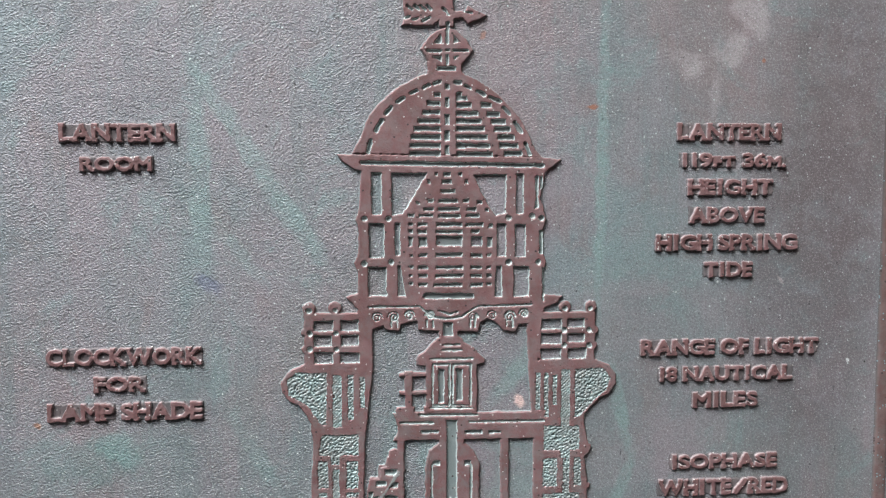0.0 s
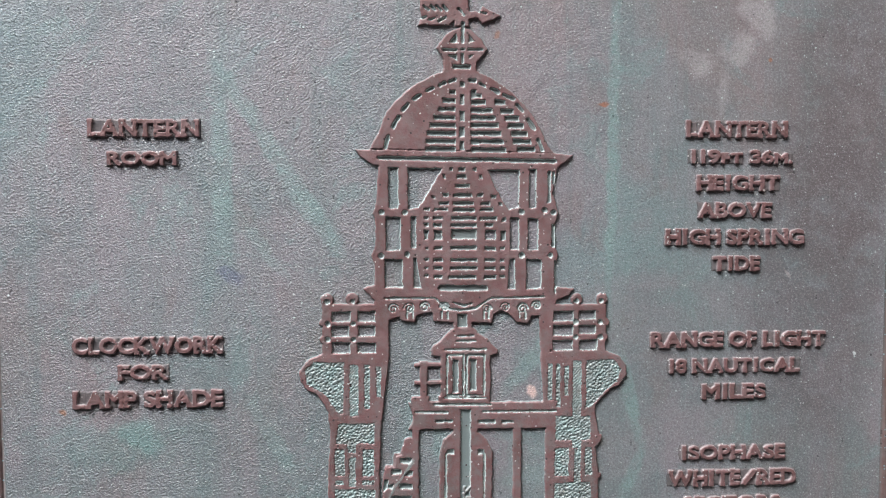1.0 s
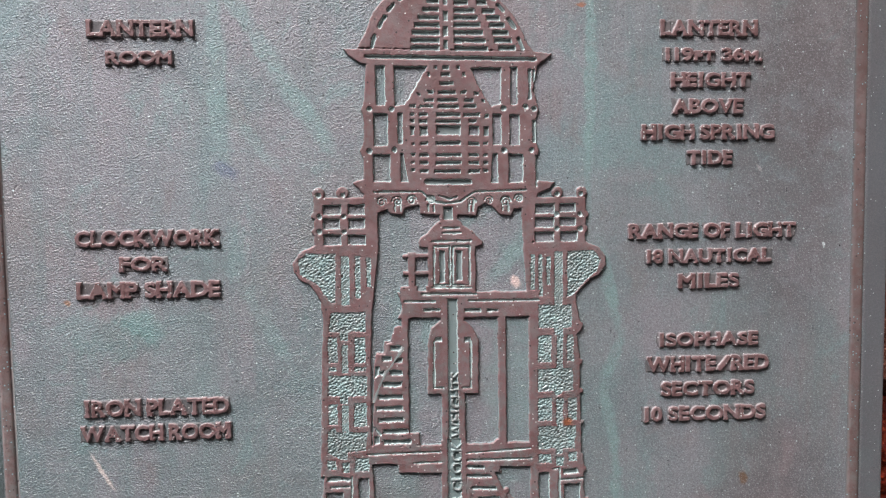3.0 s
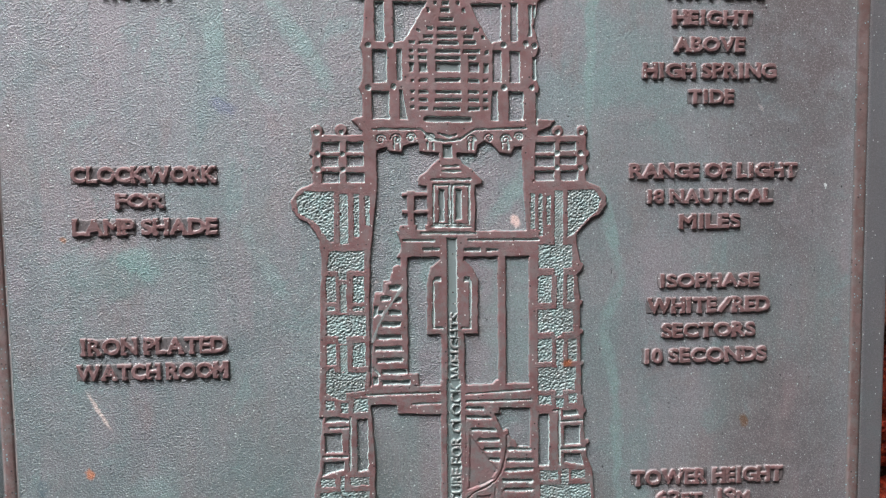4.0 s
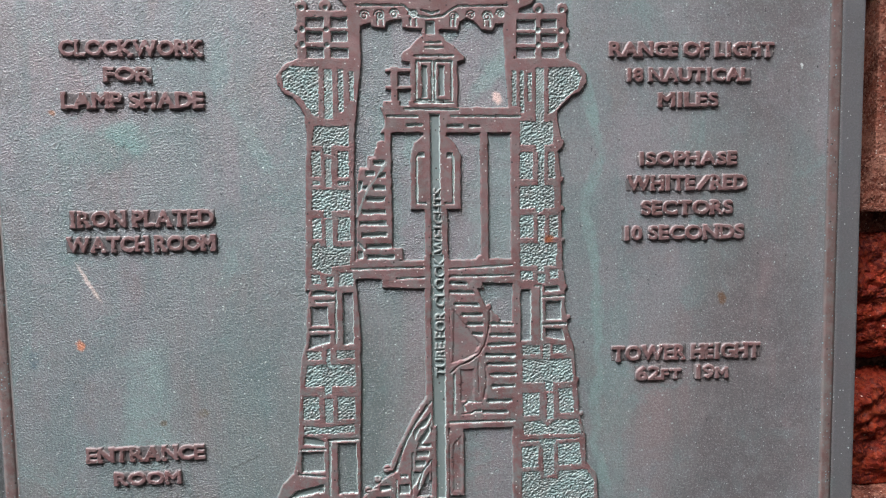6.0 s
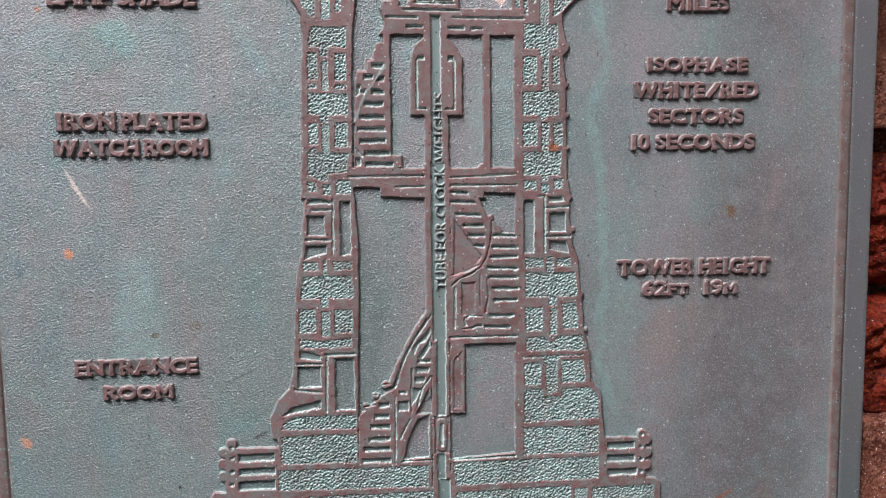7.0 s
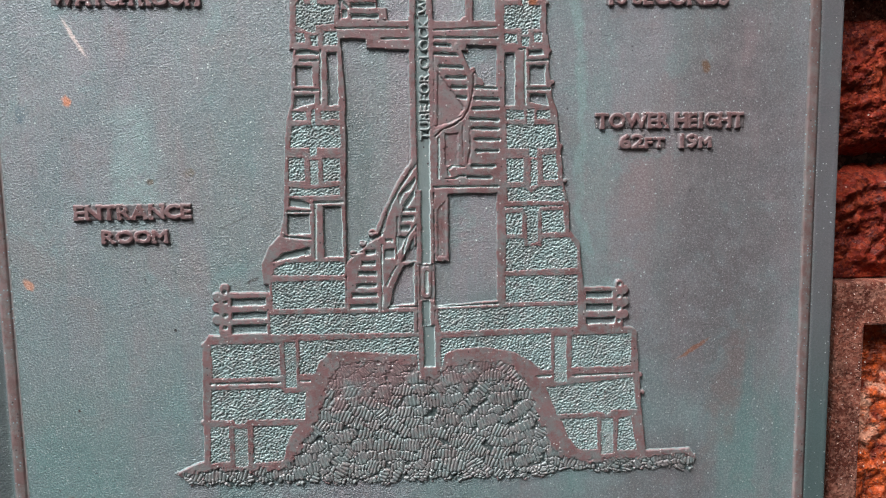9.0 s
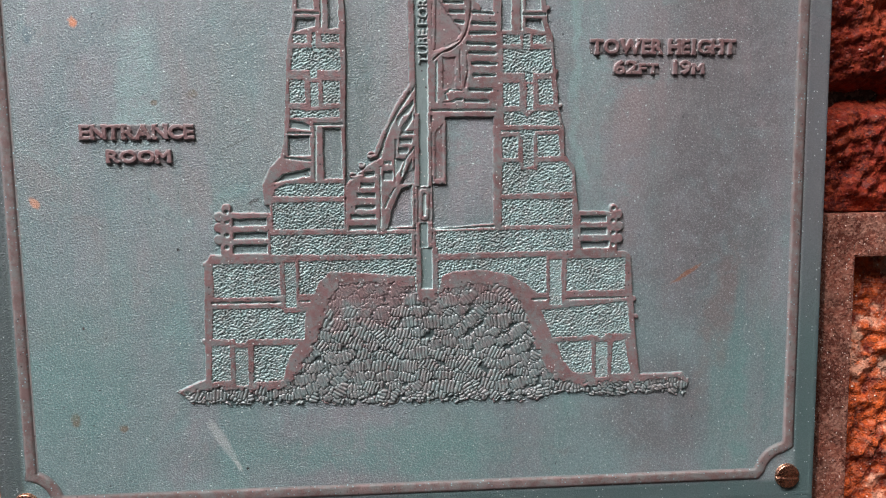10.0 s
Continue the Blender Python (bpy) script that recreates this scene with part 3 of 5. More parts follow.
def slab(name, pts, h=TOP):
    w, U, V = tower.window(*bounds(pts))
    tower.blend(w, outline_distance(U, V, ring(pts)), h, ident_of(name, sum(p[0] for p in pts) / len(pts)))


def bar(name, u0, v0, u1, v1, h=TOP):
    slab(name, [(u0, v0), (u1, v0), (u1, v1), (u0, v1)], h)


def sunk(w, d, h, at):
    """Lowers the surface; a hollow that does not reach the plate is a part of the piece it is cut in."""
    i, j = int((at[1] - tower.v0) / tower.step), int((at[0] - tower.u0) / tower.step)
    base = int(tower.owner[i, j])
    while base and tower.names[base][1]:
        base = tower.names[base][1]
    tower.blend(w, d, h, tower.part_id("slot", base) if base and h < 0.7 else 0, 0.75, 0.25)


def hollow(pts, h=0.25):
    w, U, V = tower.window(*bounds(pts))
    n = len(pts)
    sunk(w, outline_distance(U, V, ring(pts)), h, (sum(p[0] for p in pts) / n, sum(p[1] for p in pts) / n))


def slot(u0, v0, u1, v1, h=0.25):
    hollow([(u0, v0), (u1, v0), (u1, v1), (u0, v1)], h)


def along(pts, width):
    u0, v0, u1, v1 = bounds(pts)
    w, U, V = tower.window(u0 - width, v0 - width, u1 + width, v1 + width)
    d = np.full(U.shape, 1e9)
    for a, b in zip(pts, pts[1:]):
        d = np.minimum(d, segment_distance(U, V, a, b))
    return w, d - width / 2


def groove(pts, width, h=0.5):
    w, d = along(pts, width)
    sunk(w, d, h, pts[len(pts) // 2])


def ridge(name, pts, width, h=TOP):
    w, d = along(pts, width)
    tower.blend(w, d, h, ident_of(name, pts[0][0]), 0.8)


def disc(name, u, v, r, h=TOP):
    w, U, V = tower.window(u - r, v - r, u + r, v + r)
    tower.blend(w, np.hypot(U - u, V - v) - r, h, ident_of(name, u), 0.8)


def pit(u, v, r, h=0.4):
    w, U, V = tower.window(u - r, v - r, u + r, v + r)
    sunk(w, np.hypot(U - u, V - v) - r, h, (u, v))


def scroll(u, v, r, way):
    groove([(u + way * r * (1 - i / 22) * math.cos(i * 0.55), v + r * (1 - i / 22) * math.sin(i * 0.55)) for i in range(19)], 0.55, 0.6)


def pebbles(U, V, pitch=1.16):
    """Heights of a close, hand-tooled stipple."""
    def jitter(i, j, k):
        s = np.sin(i * 127.1 + j * 311.7 + k * 74.7) * 43758.5453
        return s - np.floor(s)
    S, T = (0.86 * U + 0.5 * V) / pitch, (0.86 * V - 0.5 * U) / pitch
    i0, j0 = np.floor(S), np.floor(T)
    best = np.full(U.shape, 9.0)
    for a in (-1, 0, 1):
        for b in (-1, 0, 1):
            ci, cj = i0 + a, j0 + b
            best = np.minimum(best, np.hypot(ci + 0.12 + 0.76 * jitter(ci, cj, 1) - S, cj + 0.12 + 0.76 * jitter(ci, cj, 2) - T))
    near = np.clip((best - 0.10) / 0.42, 0, 1)
    shallow = 0.25 + 0.75 * np.abs(np.sin(i0 * 12.9 + j0 * 78.2))
    return 1.40 - (0.74 + 0.24 * np.clip(-V / 130, 0, 1)) * (1 - near * near * (3 - 2 * near)) * (0.6 + 0.4 * shallow)


def owner_at(pts):
    u, v = sum(p[0] for p in pts) / len(pts), sum(p[1] for p in pts) / len(pts)
    return int(tower.owner[int((v - tower.v0) / tower.step), int((u - tower.u0) / tower.step)])


def stone(pts):
    w, U, V = tower.window(*bounds(pts))
    tower.blend(w, outline_distance(U, V, ring(pts)), pebbles(U, V), tower.part_id("masonry_stone", owner_at(pts)), 0.5)


def stone_bar(u0, v0, u1, v1):
    stone([(u0, v0), (u1, v0), (u1, v1), (u0, v1)])


def hatched(u0, v0, u1, v1):
    pts = [(u0, v0), (u1, v0), (u1, v1), (u0, v1)]
    w, U, V = tower.window(u0, v0, u1, v1)
    lines = 0.55 * pebbles(U, V, 1.0) + 0.55 + 0.12 * np.sin((V - U * 1.1) * 2 * np.pi / 1.35 + 0.8 * tower.wob[w] * 8)
    tower.blend(w, outline_distance(U, V, ring(pts)), lines, tower.part_id("hatched_pier", owner_at(pts)), 0.5)


def rubble(pts):
    """Packed stones, each cut by a few parallel ridges, along the foundation's core."""
    u0, v0, u1, v1 = bounds(pts)
    w, U, V = tower.window(u0, v0, u1, v1, 3)
    d = outline_distance(U, V, ring(pts)) + 1.5 * smooth_noise(U.shape, 9) + 0.8 * smooth_noise(U.shape, 4)
    beds = []
    for lift in (0.0, 2.6):   # beds that overlie one another
        bed, v, row = [], v0 - 2 + lift, 0
        while v < v1 + 3:
            small = v < v0 + 6.5
            u = u0 - 2 + (row % 2) * 4.5 + lift
            while u < u1 + 4:
                lean = 0.5 * math.sin(u * 0.045 + v * 0.11) + 0.3 * math.sin(u * 0.13 - v * 0.07) + rng.uniform(-0.45, 0.45)
                bed.append((u + rng.uniform(-2.4, 2.4), v + rng.uniform(-1.2, 1.2), lean * (1.6 if small else 1.0), rng.uniform(1.4, 1.8), int(rng.integers(2, 5)) if small else int(rng.integers(4, 8)), rng.uniform(2.8, 4.4) if small else rng.uniform(4.8, 7.0), rng.uniform(-0.09, 0.09), rng.uniform(0.78, 1.0)))
                u += 6.0 if small else 9.2
            v += 3.6 if small else 5.4
            row += 1
        rng.shuffle(bed)
        beds += [tuple(c) for c in bed]
    h, which = 0.30 + 0.15 * smooth_noise(U.shape, 5), np.full(U.shape, -1)
    bu, bv = 0.35 * smooth_noise(U.shape, 14), 0.35 * smooth_noise(U.shape, 11)
    for k, (cu, cv, lean, pitch, count, size, curve, worn) in enumerate(beds):
        reach = 9.0
        i0, j0 = int((cv - reach - V[0, 0]) / tower.step), int((cu - reach - U[0, 0]) / tower.step)
        n = int(2 * reach / tower.step)
        spot = (slice(max(i0, 0), max(i0 + n, 0)), slice(max(j0, 0), max(j0 + n, 0)))
        A, B = U[spot] + bu[spot] - cu, V[spot] + bv[spot] - cv
        if not A.size:
            continue
        c, sn = math.cos(lean), math.sin(lean)
        S, T = A * c + B * sn, B * c - A * sn
        best = np.full(A.shape, 9.0)
        for f in range(int(count)):
            at = (f - (count - 1) / 2) * pitch
            half = 0.5 * size * (1 - 0.35 * (2 * f / (count - 1) - 1) ** 2) * rng.uniform(0.8, 1.1) - 0.3 * pitch
            mid = curve * at * at * 0.6 + rng.uniform(-0.35, 0.35)
            best = np.minimum(best, segment_distance(S, T, (at, mid - half), (at + rng.uniform(-0.25, 0.25), mid + half)) / (0.5 * pitch))
        form = (0.42 + 1.08 * np.sqrt(np.clip(1 - (best / 1.06) ** 2, 0, 1))) * worn
        mine = best < 1.30
        h[spot] = np.where(mine, form, h[spot])
        which[spot] = np.where(mine, k, which[spot])
    ridges = np.clip((h - 0.4) / 1.1, 0, 1)
    # the crown of the core is rubbed nearly flat
    rubbed = np.clip((V - (v1 - 13 - 13 * np.clip((-U - 5) / 25, 0, 1))) / 11 + 0.5 * smooth_noise(U.shape, 16) + 0.8 * smooth_noise(U.shape, 5), 0, 1)
    crown = rubbed
    h = h * (1 - rubbed) + TOP * (0.95 - 0.35 * (1 - ridges)) * rubbed
    inside = d < 0
    base = known["foundation"]
    tower.blend(w, d, h, base, 0.9)
    own = tower.owner[w]
    # bare ground between stones: low, so it takes the painted dark floor
    own[inside & (which < 0)] = tower.part_id("rubble_bed", base)
    for k in range(len(beds)):
        mine = inside & (which == k)
        if mine.sum() > 30:
            own[mine] = tower.part_id("worn_stone" if crown[mine].mean() > 0.6 else "rubble_stone", base)


# wind vane, finial and dome
slab("wind_vane", [(-15.8, 241.6), (-15.8, 238.1), (-15.0, 234.9), (-16.6, 231.2), (-4.1, 231.3), (-1.2, 234.0), (-1.2, 241.9)])
slab("wind_vane", [(-1.6, 244.0), (-0.3, 244.9), (2.8, 245.0), (4.2, 244.1), (4.1, 231.0), (-1.7, 230.9)])
slab("wind_vane", [(3.7, 237.1), (8.4, 237.2), (9.7, 239.4), (17.4, 235.4), (9.7, 231.8), (7.9, 234.2), (3.7, 233.9)])
groove([(-14.3, 238.8), (-12.5, 237.3)], 0.8, 0.3)
groove([(-11.4, 238.9), (-9.6, 237.4)], 0.8, 0.3)
groove([(-9.0, 238.9), (-7.2, 237.2)], 0.8, 0.3)
groove([(-6.5, 238.9), (-5.0, 237.2)], 0.8, 0.3)
groove([(-15.0, 234.0), (-13.4, 234.5)], 0.8, 0.3)
groove([(-12.1, 233.4), (-9.9, 234.1)], 0.8, 0.3)
groove([(-8.1, 233.0), (-5.4, 234.4)], 0.8, 0.3)
groove([(-0.1, 238.0), (2.1, 235.4)], 0.8, 0.3)
groove([(8.4, 236.8), (11.1, 236.4)], 0.8, 0.3)
slab("finial", [(-9.1, 222.3), (-6.4, 226.1), (-2.8, 229.2), (1.2, 230.8), (5.2, 229.3), (8.8, 226.3), (12.0, 221.9), (8.8, 217.9), (6.5, 215.7), (-3.8, 215.6), (-6.4, 217.8)])
bar("finial", -6.4, 212.1, 7.4, 217.4)
bar("finial", -3.3, 210.3, 6.1, 216.5)
hollow([(-3.9, 224.4), (-1.0, 227.9), (-0.6, 224.2)], 0.3)
hollow([(4.1, 227.5), (6.8, 224.9), (4.1, 224.7)], 0.3)
hollow([(-4.0, 219.1), (-0.8, 219.4), (-0.6, 216.7)], 0.3)
hollow([(4.1, 219.4), (6.1, 219.4), (4.3, 217.9)], 0.3)
groove([(-6.2, 221.5), (-1.1, 221.5)], 1.0, 0.3)
groove([(4.1, 221.6), (9.3, 221.7)], 1.0, 0.3)
groove([(1.7, 232.3), (1.6, 224.6)], 1.0, 0.3)
groove([(1.2, 221.8), (2.1, 221.8)], 1.0, 0.3)
groove([(1.6, 219.6), (1.6, 216.5)], 1.0, 0.3)
slot(-2.4, 213.7, 4.7, 215.4, 0.25)
slot(-0.4, 210.6, 4.1, 212.3, 0.25)
slab("dome", [(-36.7, 181.0), (-32.4, 188.5), (-29.7, 195.8), (-25.2, 201.3), (-18.5, 206.9), (-11.8, 210.7), (-5.6, 212.9), (7.4, 213.1), (14.6, 209.8), (21.4, 205.2), (27.4, 199.4), (31.7, 193.9), (34.7, 188.3), (37.0, 182.7), (39.8, 179.7)])
slab("dome", [(-42.7, 181.0), (39.8, 179.7), (48.1, 179.0), (45.4, 176.6), (41.2, 173.8), (1.0, 173.4), (-35.0, 174.3), (-40.1, 177.7)])
groove([(-28.9, 186.3), (-30.1, 181.7)], 1.5, 0.25)
groove([(-24.6, 194.1), (-26.9, 189.9)], 1.5, 0.25)
groove([(-20.6, 199.2), (-22.8, 196.7)], 1.5, 0.25)
groove([(-15.9, 202.9), (-18.1, 201.4)], 1.5, 0.25)
groove([(-10.7, 205.8), (-13.0, 204.7)], 1.5, 0.25)
groove([(-6.0, 207.9), (-7.8, 207.0)], 1.5, 0.25)
groove([(-1.6, 209.2), (-3.6, 208.5)], 1.5, 0.25)
groove([(4.7, 209.1), (6.5, 209.1)], 1.5, 0.25)
groove([(9.0, 207.8), (10.6, 206.9)], 1.5, 0.25)
groove([(13.5, 205.8), (16.2, 204.5)], 1.5, 0.25)
groove([(18.7, 203.4), (22.6, 201.6)], 1.5, 0.25)
groove([(24.0, 199.4), (26.2, 196.8)], 1.5, 0.25)
groove([(28.5, 193.4), (31.1, 189.8)], 1.5, 0.25)
groove([(33.1, 184.9), (34.8, 180.8)], 1.5, 0.25)
slot(0.7, 206.4, 2.3, 208.4, 0.25)
slot(0.7, 199.3, 2.2, 203.3, 0.25)
slot(0.6, 192.6, 2.2, 196.4, 0.25)
slot(0.6, 186.4, 2.2, 190.0, 0.25)
slot(0.6, 180.8, 2.2, 184.4, 0.25)
slot(-3.6, 203.3, -1.3, 205.0, 0.25)
slot(-6.5, 199.9, -1.4, 201.7, 0.25)
slot(-8.3, 196.4, -1.4, 198.1, 0.25)
slot(-10.1, 193.0, -1.4, 194.8, 0.25)
slot(-11.7, 189.9, -1.4, 191.7, 0.25)
slot(-12.9, 186.6, -1.4, 188.4, 0.25)
slot(-13.6, 183.3, -1.4, 185.0, 0.25)
slot(-13.6, 180.1, -1.4, 181.9, 0.25)
slot(5.2, 203.3, 7.2, 205.1, 0.25)
slot(5.2, 202.0, 9.4, 203.8, 0.25)
slot(5.2, 199.3, 11.0, 201.1, 0.25)
slot(5.1, 196.0, 13.7, 197.8, 0.25)
slot(5.1, 192.9, 15.1, 194.7, 0.25)
slot(5.1, 190.0, 16.5, 191.8, 0.25)
slot(5.1, 186.6, 17.6, 188.4, 0.25)
slot(5.1, 183.3, 18.7, 185.1, 0.25)
slot(5.1, 179.9, 19.6, 181.7, 0.25)
slot(15.1, 199.4, 19.2, 201.2, 0.25)
slot(17.4, 195.8, 22.4, 197.6, 0.25)
slot(19.2, 192.9, 24.9, 194.7, 0.25)
slot(20.5, 189.8, 26.7, 191.6, 0.25)
slot(21.9, 186.7, 28.3, 188.5, 0.25)
slot(22.8, 183.3, 29.9, 185.1, 0.25)
slot(24.4, 180.2, 31.5, 182.0, 0.25)
groove([(-32.6, 177.4), (39.8, 176.3)], 1.6, 0.25)
# lantern room with its lens
slab("lantern_room", [(-32.6, 175.2), (-34.1, 157.8), (-35.3, 154.7), (-34.2, 151.6), (-34.3, 141.7), (-36.1, 137.6), (-34.6, 133.6), (-34.8, 116.3), (41.3, 115.0), (40.8, 133.6), (42.1, 137.3), (40.5, 141.0), (40.4, 150.8), (42.0, 154.7), (39.4, 162.9), (41.5, 174.7)])
slab("lantern_room", [(-39.7, 124.1), (-34.5, 125.4), (40.6, 123.9), (48.5, 123.3), (46.7, 120.5), (41.5, 118.5), (40.6, 116.0), (-33.2, 117.2), (-37.2, 121.3)])
slot(-28.7, 156.7, -24.9, 173.4, 0)
hollow([(-20.8, 173.2), (-6.9, 173.2), (-11.7, 164.7), (-16.7, 157.1), (-20.7, 156.7)], 0)
hollow([(11.9, 172.7), (25.4, 172.7), (24.9, 157.3), (21.0, 156.2), (17.4, 161.7)], 0)
slot(29.5, 157.1, 32.3, 172.9, 0)
slot(37.4, 159.3, 38.3, 172.0, 0.3)
slot(39.2, 166.8, 40.1, 172.0, 0.3)
slot(-29.8, 139.6, -24.0, 153.1, 0)
slot(-19.5, 140.2, -17.7, 153.3, 0)
slot(21.7, 139.7, 25.2, 153.0, 0)
slot(29.1, 139.4, 33.3, 152.7, 0)
slot(39.1, 140.5, 40.2, 150.1, 0.3)
slot(-30.4, 124.1, -23.2, 135.7, 0)
hollow([(-18.6, 136.1), (-17.5, 136.1), (-15.3, 123.8), (-18.5, 124.0)], 0)
hollow([(21.5, 135.9), (23.4, 135.9), (23.8, 123.2), (20.6, 123.2)], 0)
slot(28.7, 123.3, 34.7, 135.5, 0)
slot(40.3, 120.9, 41.0, 135.0, 0.3)
disc("boss", -31.7, 155.1, 1.65)
pit(-31.7, 155.1, 1.1, 0.4)
disc("boss", -22.3, 155.1, 1.65)
pit(-22.3, 155.1, 1.1, 0.4)
disc("boss", -31.9, 137.4, 1.65)
pit(-31.9, 137.4, 1.1, 0.4)
disc("boss", -21.3, 137.7, 1.65)
pit(-21.3, 137.7, 1.1, 0.4)
disc("boss", 26.3, 155.3, 1.65)
pit(26.3, 155.3, 1.1, 0.4)
disc("boss", 26.4, 137.4, 1.65)
pit(26.4, 137.4, 1.1, 0.4)
disc("boss", 36.0, 155.9, 1.65)
pit(36.0, 155.9, 1.1, 0.4)
disc("boss", 39.7, 155.2, 1.65)
pit(39.7, 155.2, 1.1, 0.4)
disc("boss", 38.6, 137.3, 1.65)
pit(38.6, 137.3, 1.1, 0.4)
slot(0.1, 172.1, 2.8, 173.4, 0.25)
slot(-0.6, 169.2, 3.0, 170.5, 0.25)
slot(-1.3, 165.3, 4.6, 166.7, 0.25)
slot(-2.0, 161.5, 5.5, 162.8, 0.25)
slot(-2.4, 158.1, 6.2, 159.5, 0.25)
slot(-2.2, 155.4, 6.6, 156.8, 0.25)
slot(-2.9, 152.0, 7.3, 153.4, 0.25)
slot(-3.2, 149.1, 7.3, 150.4, 0.25)
slot(-3.2, 139.7, 7.3, 141.1, 0.25)
slot(-3.2, 134.7, 7.7, 136.1, 0.25)
slot(-3.3, 131.3, 7.7, 132.7, 0.25)
slot(-4.0, 127.6, 7.2, 129.0, 0.25)
slot(-3.0, 144.1, 7.3, 148.1, 0.1)
slot(-3.5, 172.1, -2.6, 173.4, 0.25)
slot(-6.5, 169.2, -5.6, 170.5, 0.25)
slot(-6.5, 161.5, -4.0, 162.9, 0.25)
slot(-8.1, 158.1, -4.0, 159.5, 0.25)
slot(-9.9, 155.7, -4.3, 157.0, 0.25)
slot(-10.4, 152.1, -6.6, 153.4, 0.25)
slot(-10.2, 149.1, -7.0, 150.5, 0.25)
slot(-10.2, 139.6, -6.8, 141.0, 0.25)
slot(-10.3, 134.8, -6.6, 136.2, 0.25)
slot(-10.3, 131.4, -6.9, 132.8, 0.25)
slot(-10.3, 127.8, -6.9, 129.1, 0.25)
slot(-10.0, 143.9, -6.8, 147.8, 0.1)
slot(-11.2, 160.8, -9.7, 161.9, 0.25)
slot(-14.2, 155.8, -12.2, 156.9, 0.25)
slot(-14.0, 152.2, -12.7, 153.3, 0.25)
slot(-14.0, 149.5, -12.7, 150.6, 0.25)
slot(-13.6, 139.8, -12.5, 140.9, 0.25)
slot(-13.9, 135.0, -12.5, 136.1, 0.25)
slot(-13.9, 131.6, -12.6, 132.7, 0.25)
slot(-13.9, 128.4, -12.6, 129.5, 0.25)
slot(-14.1, 144.0, -12.7, 147.6, 0.1)
slot(6.2, 172.1, 7.3, 173.4, 0.25)
slot(8.7, 169.1, 9.6, 170.5, 0.25)
slot(7.6, 161.5, 10.1, 162.8, 0.25)
slot(9.1, 158.1, 12.8, 159.4, 0.25)
slot(9.1, 155.6, 14.2, 156.9, 0.25)
slot(9.1, 151.9, 15.8, 153.3, 0.25)
slot(11.4, 149.2, 14.2, 150.6, 0.25)
slot(10.9, 139.4, 15.3, 140.8, 0.25)
slot(10.9, 134.6, 15.3, 136.0, 0.25)
slot(10.9, 131.2, 15.3, 132.5, 0.25)
slot(10.9, 127.5, 15.7, 128.9, 0.25)
slot(11.2, 144.0, 15.3, 147.6, 0)
slot(13.7, 161.1, 15.5, 162.2, 0.25)
slot(16.9, 157.9, 18.0, 159.0, 0.25)
slot(18.3, 151.5, 19.7, 152.7, 0.25)
slot(17.4, 139.5, 19.2, 140.6, 0.25)
slot(17.4, 134.6, 19.2, 135.8, 0.25)
slot(17.4, 131.2, 19.2, 132.4, 0.25)
slot(17.4, 128.0, 19.2, 129.1, 0.25)
slot(17.8, 143.7, 19.4, 147.3, 0.1)
groove([(-7.2, 123.9), (10.9, 123.6)], 2.2, 0.2)
# corbel band and gallery
slab("corbel_band", [(-34.0, 122.2), (40.0, 121.9), (39.0, 112.6), (34.5, 111.9), (30.8, 111.9), (29.6, 108.8), (24.6, 109.0), (21.1, 112.7), (17.7, 114.2), (14.7, 112.8), (13.9, 109.1), (-2.1, 109.4), (-10.4, 110.0), (-10.8, 113.9), (-13.8, 113.4), (-17.2, 112.2), (-18.4, 109.6), (-23.5, 110.3), (-24.5, 111.8), (-28.9, 110.6), (-33.2, 111.1)])
groove([(-30.2, 119.8), (-10.0, 119.7), (-7.1, 117.3), (-3.5, 115.1), (0.9, 114.5), (7.1, 115.2), (10.3, 117.4), (13.8, 119.4), (35.6, 120.0)], 0.8, 0.5)
groove([(-2.0, 117.7), (2.2, 116.2), (5.4, 117.4)], 0.8, 0.5)
scroll(-27.1, 115.4, 2.2, 1)
scroll(-20.3, 115.6, 2.4, -1)
scroll(-14.2, 116.1, 2.2, 1)
scroll(-5.7, 116.0, 2.0, -1)
scroll(11.8, 115.2, 2.0, 1)
scroll(19.7, 115.7, 2.0, -1)
scroll(26.8, 115.1, 2.4, 1)
scroll(32.8, 116.3, 2.0, -1)
groove([(-21.3, 113.9), (-21.3, 111.3)], 0.7, 0.6)
groove([(-18.9, 113.9), (-18.9, 111.3)], 0.7, 0.6)
groove([(-6.9, 113.9), (-6.9, 111.2)], 0.7, 0.6)
groove([(-4.5, 113.8), (-4.5, 111.2)], 0.7, 0.6)
groove([(10.8, 113.8), (10.7, 111.1)], 0.7, 0.6)
groove([(12.7, 113.7), (12.7, 111.1)], 0.7, 0.6)
groove([(25.6, 113.7), (25.6, 111.0)], 0.7, 0.6)
groove([(28.1, 113.7), (28.1, 111.0)], 0.7, 0.6)
bar("lamp_pedestal", -2.1, 105.5, 5.8, 113.8)
slot(-0.3, 107.0, 3.6, 112.8, 0.1)
slab("gallery_rail", [(-56.4, 117.5), (-32.6, 117.4), (-32.9, 96.1), (-56.1, 96.3)])
disc("gallery_rail", -54.2, 119.2, 2.6)
disc("gallery_rail", -43.9, 119.4, 2.6)
disc("gallery_rail", -55.8, 109.8, 1.65)
disc("gallery_rail", -55.5, 103.0, 1.65)
slot(-52.2, 110.2, -44.7, 114.3, 0)
slot(-41.6, 110.2, -34.6, 114.3, 0)
slot(-52.1, 104.0, -45.3, 108.3, 0)
slot(-41.5, 104.1, -34.7, 108.2, 0)
slot(-52.2, 96.9, -45.0, 101.5, 0)
slot(-41.8, 97.1, -34.3, 101.2, 0)
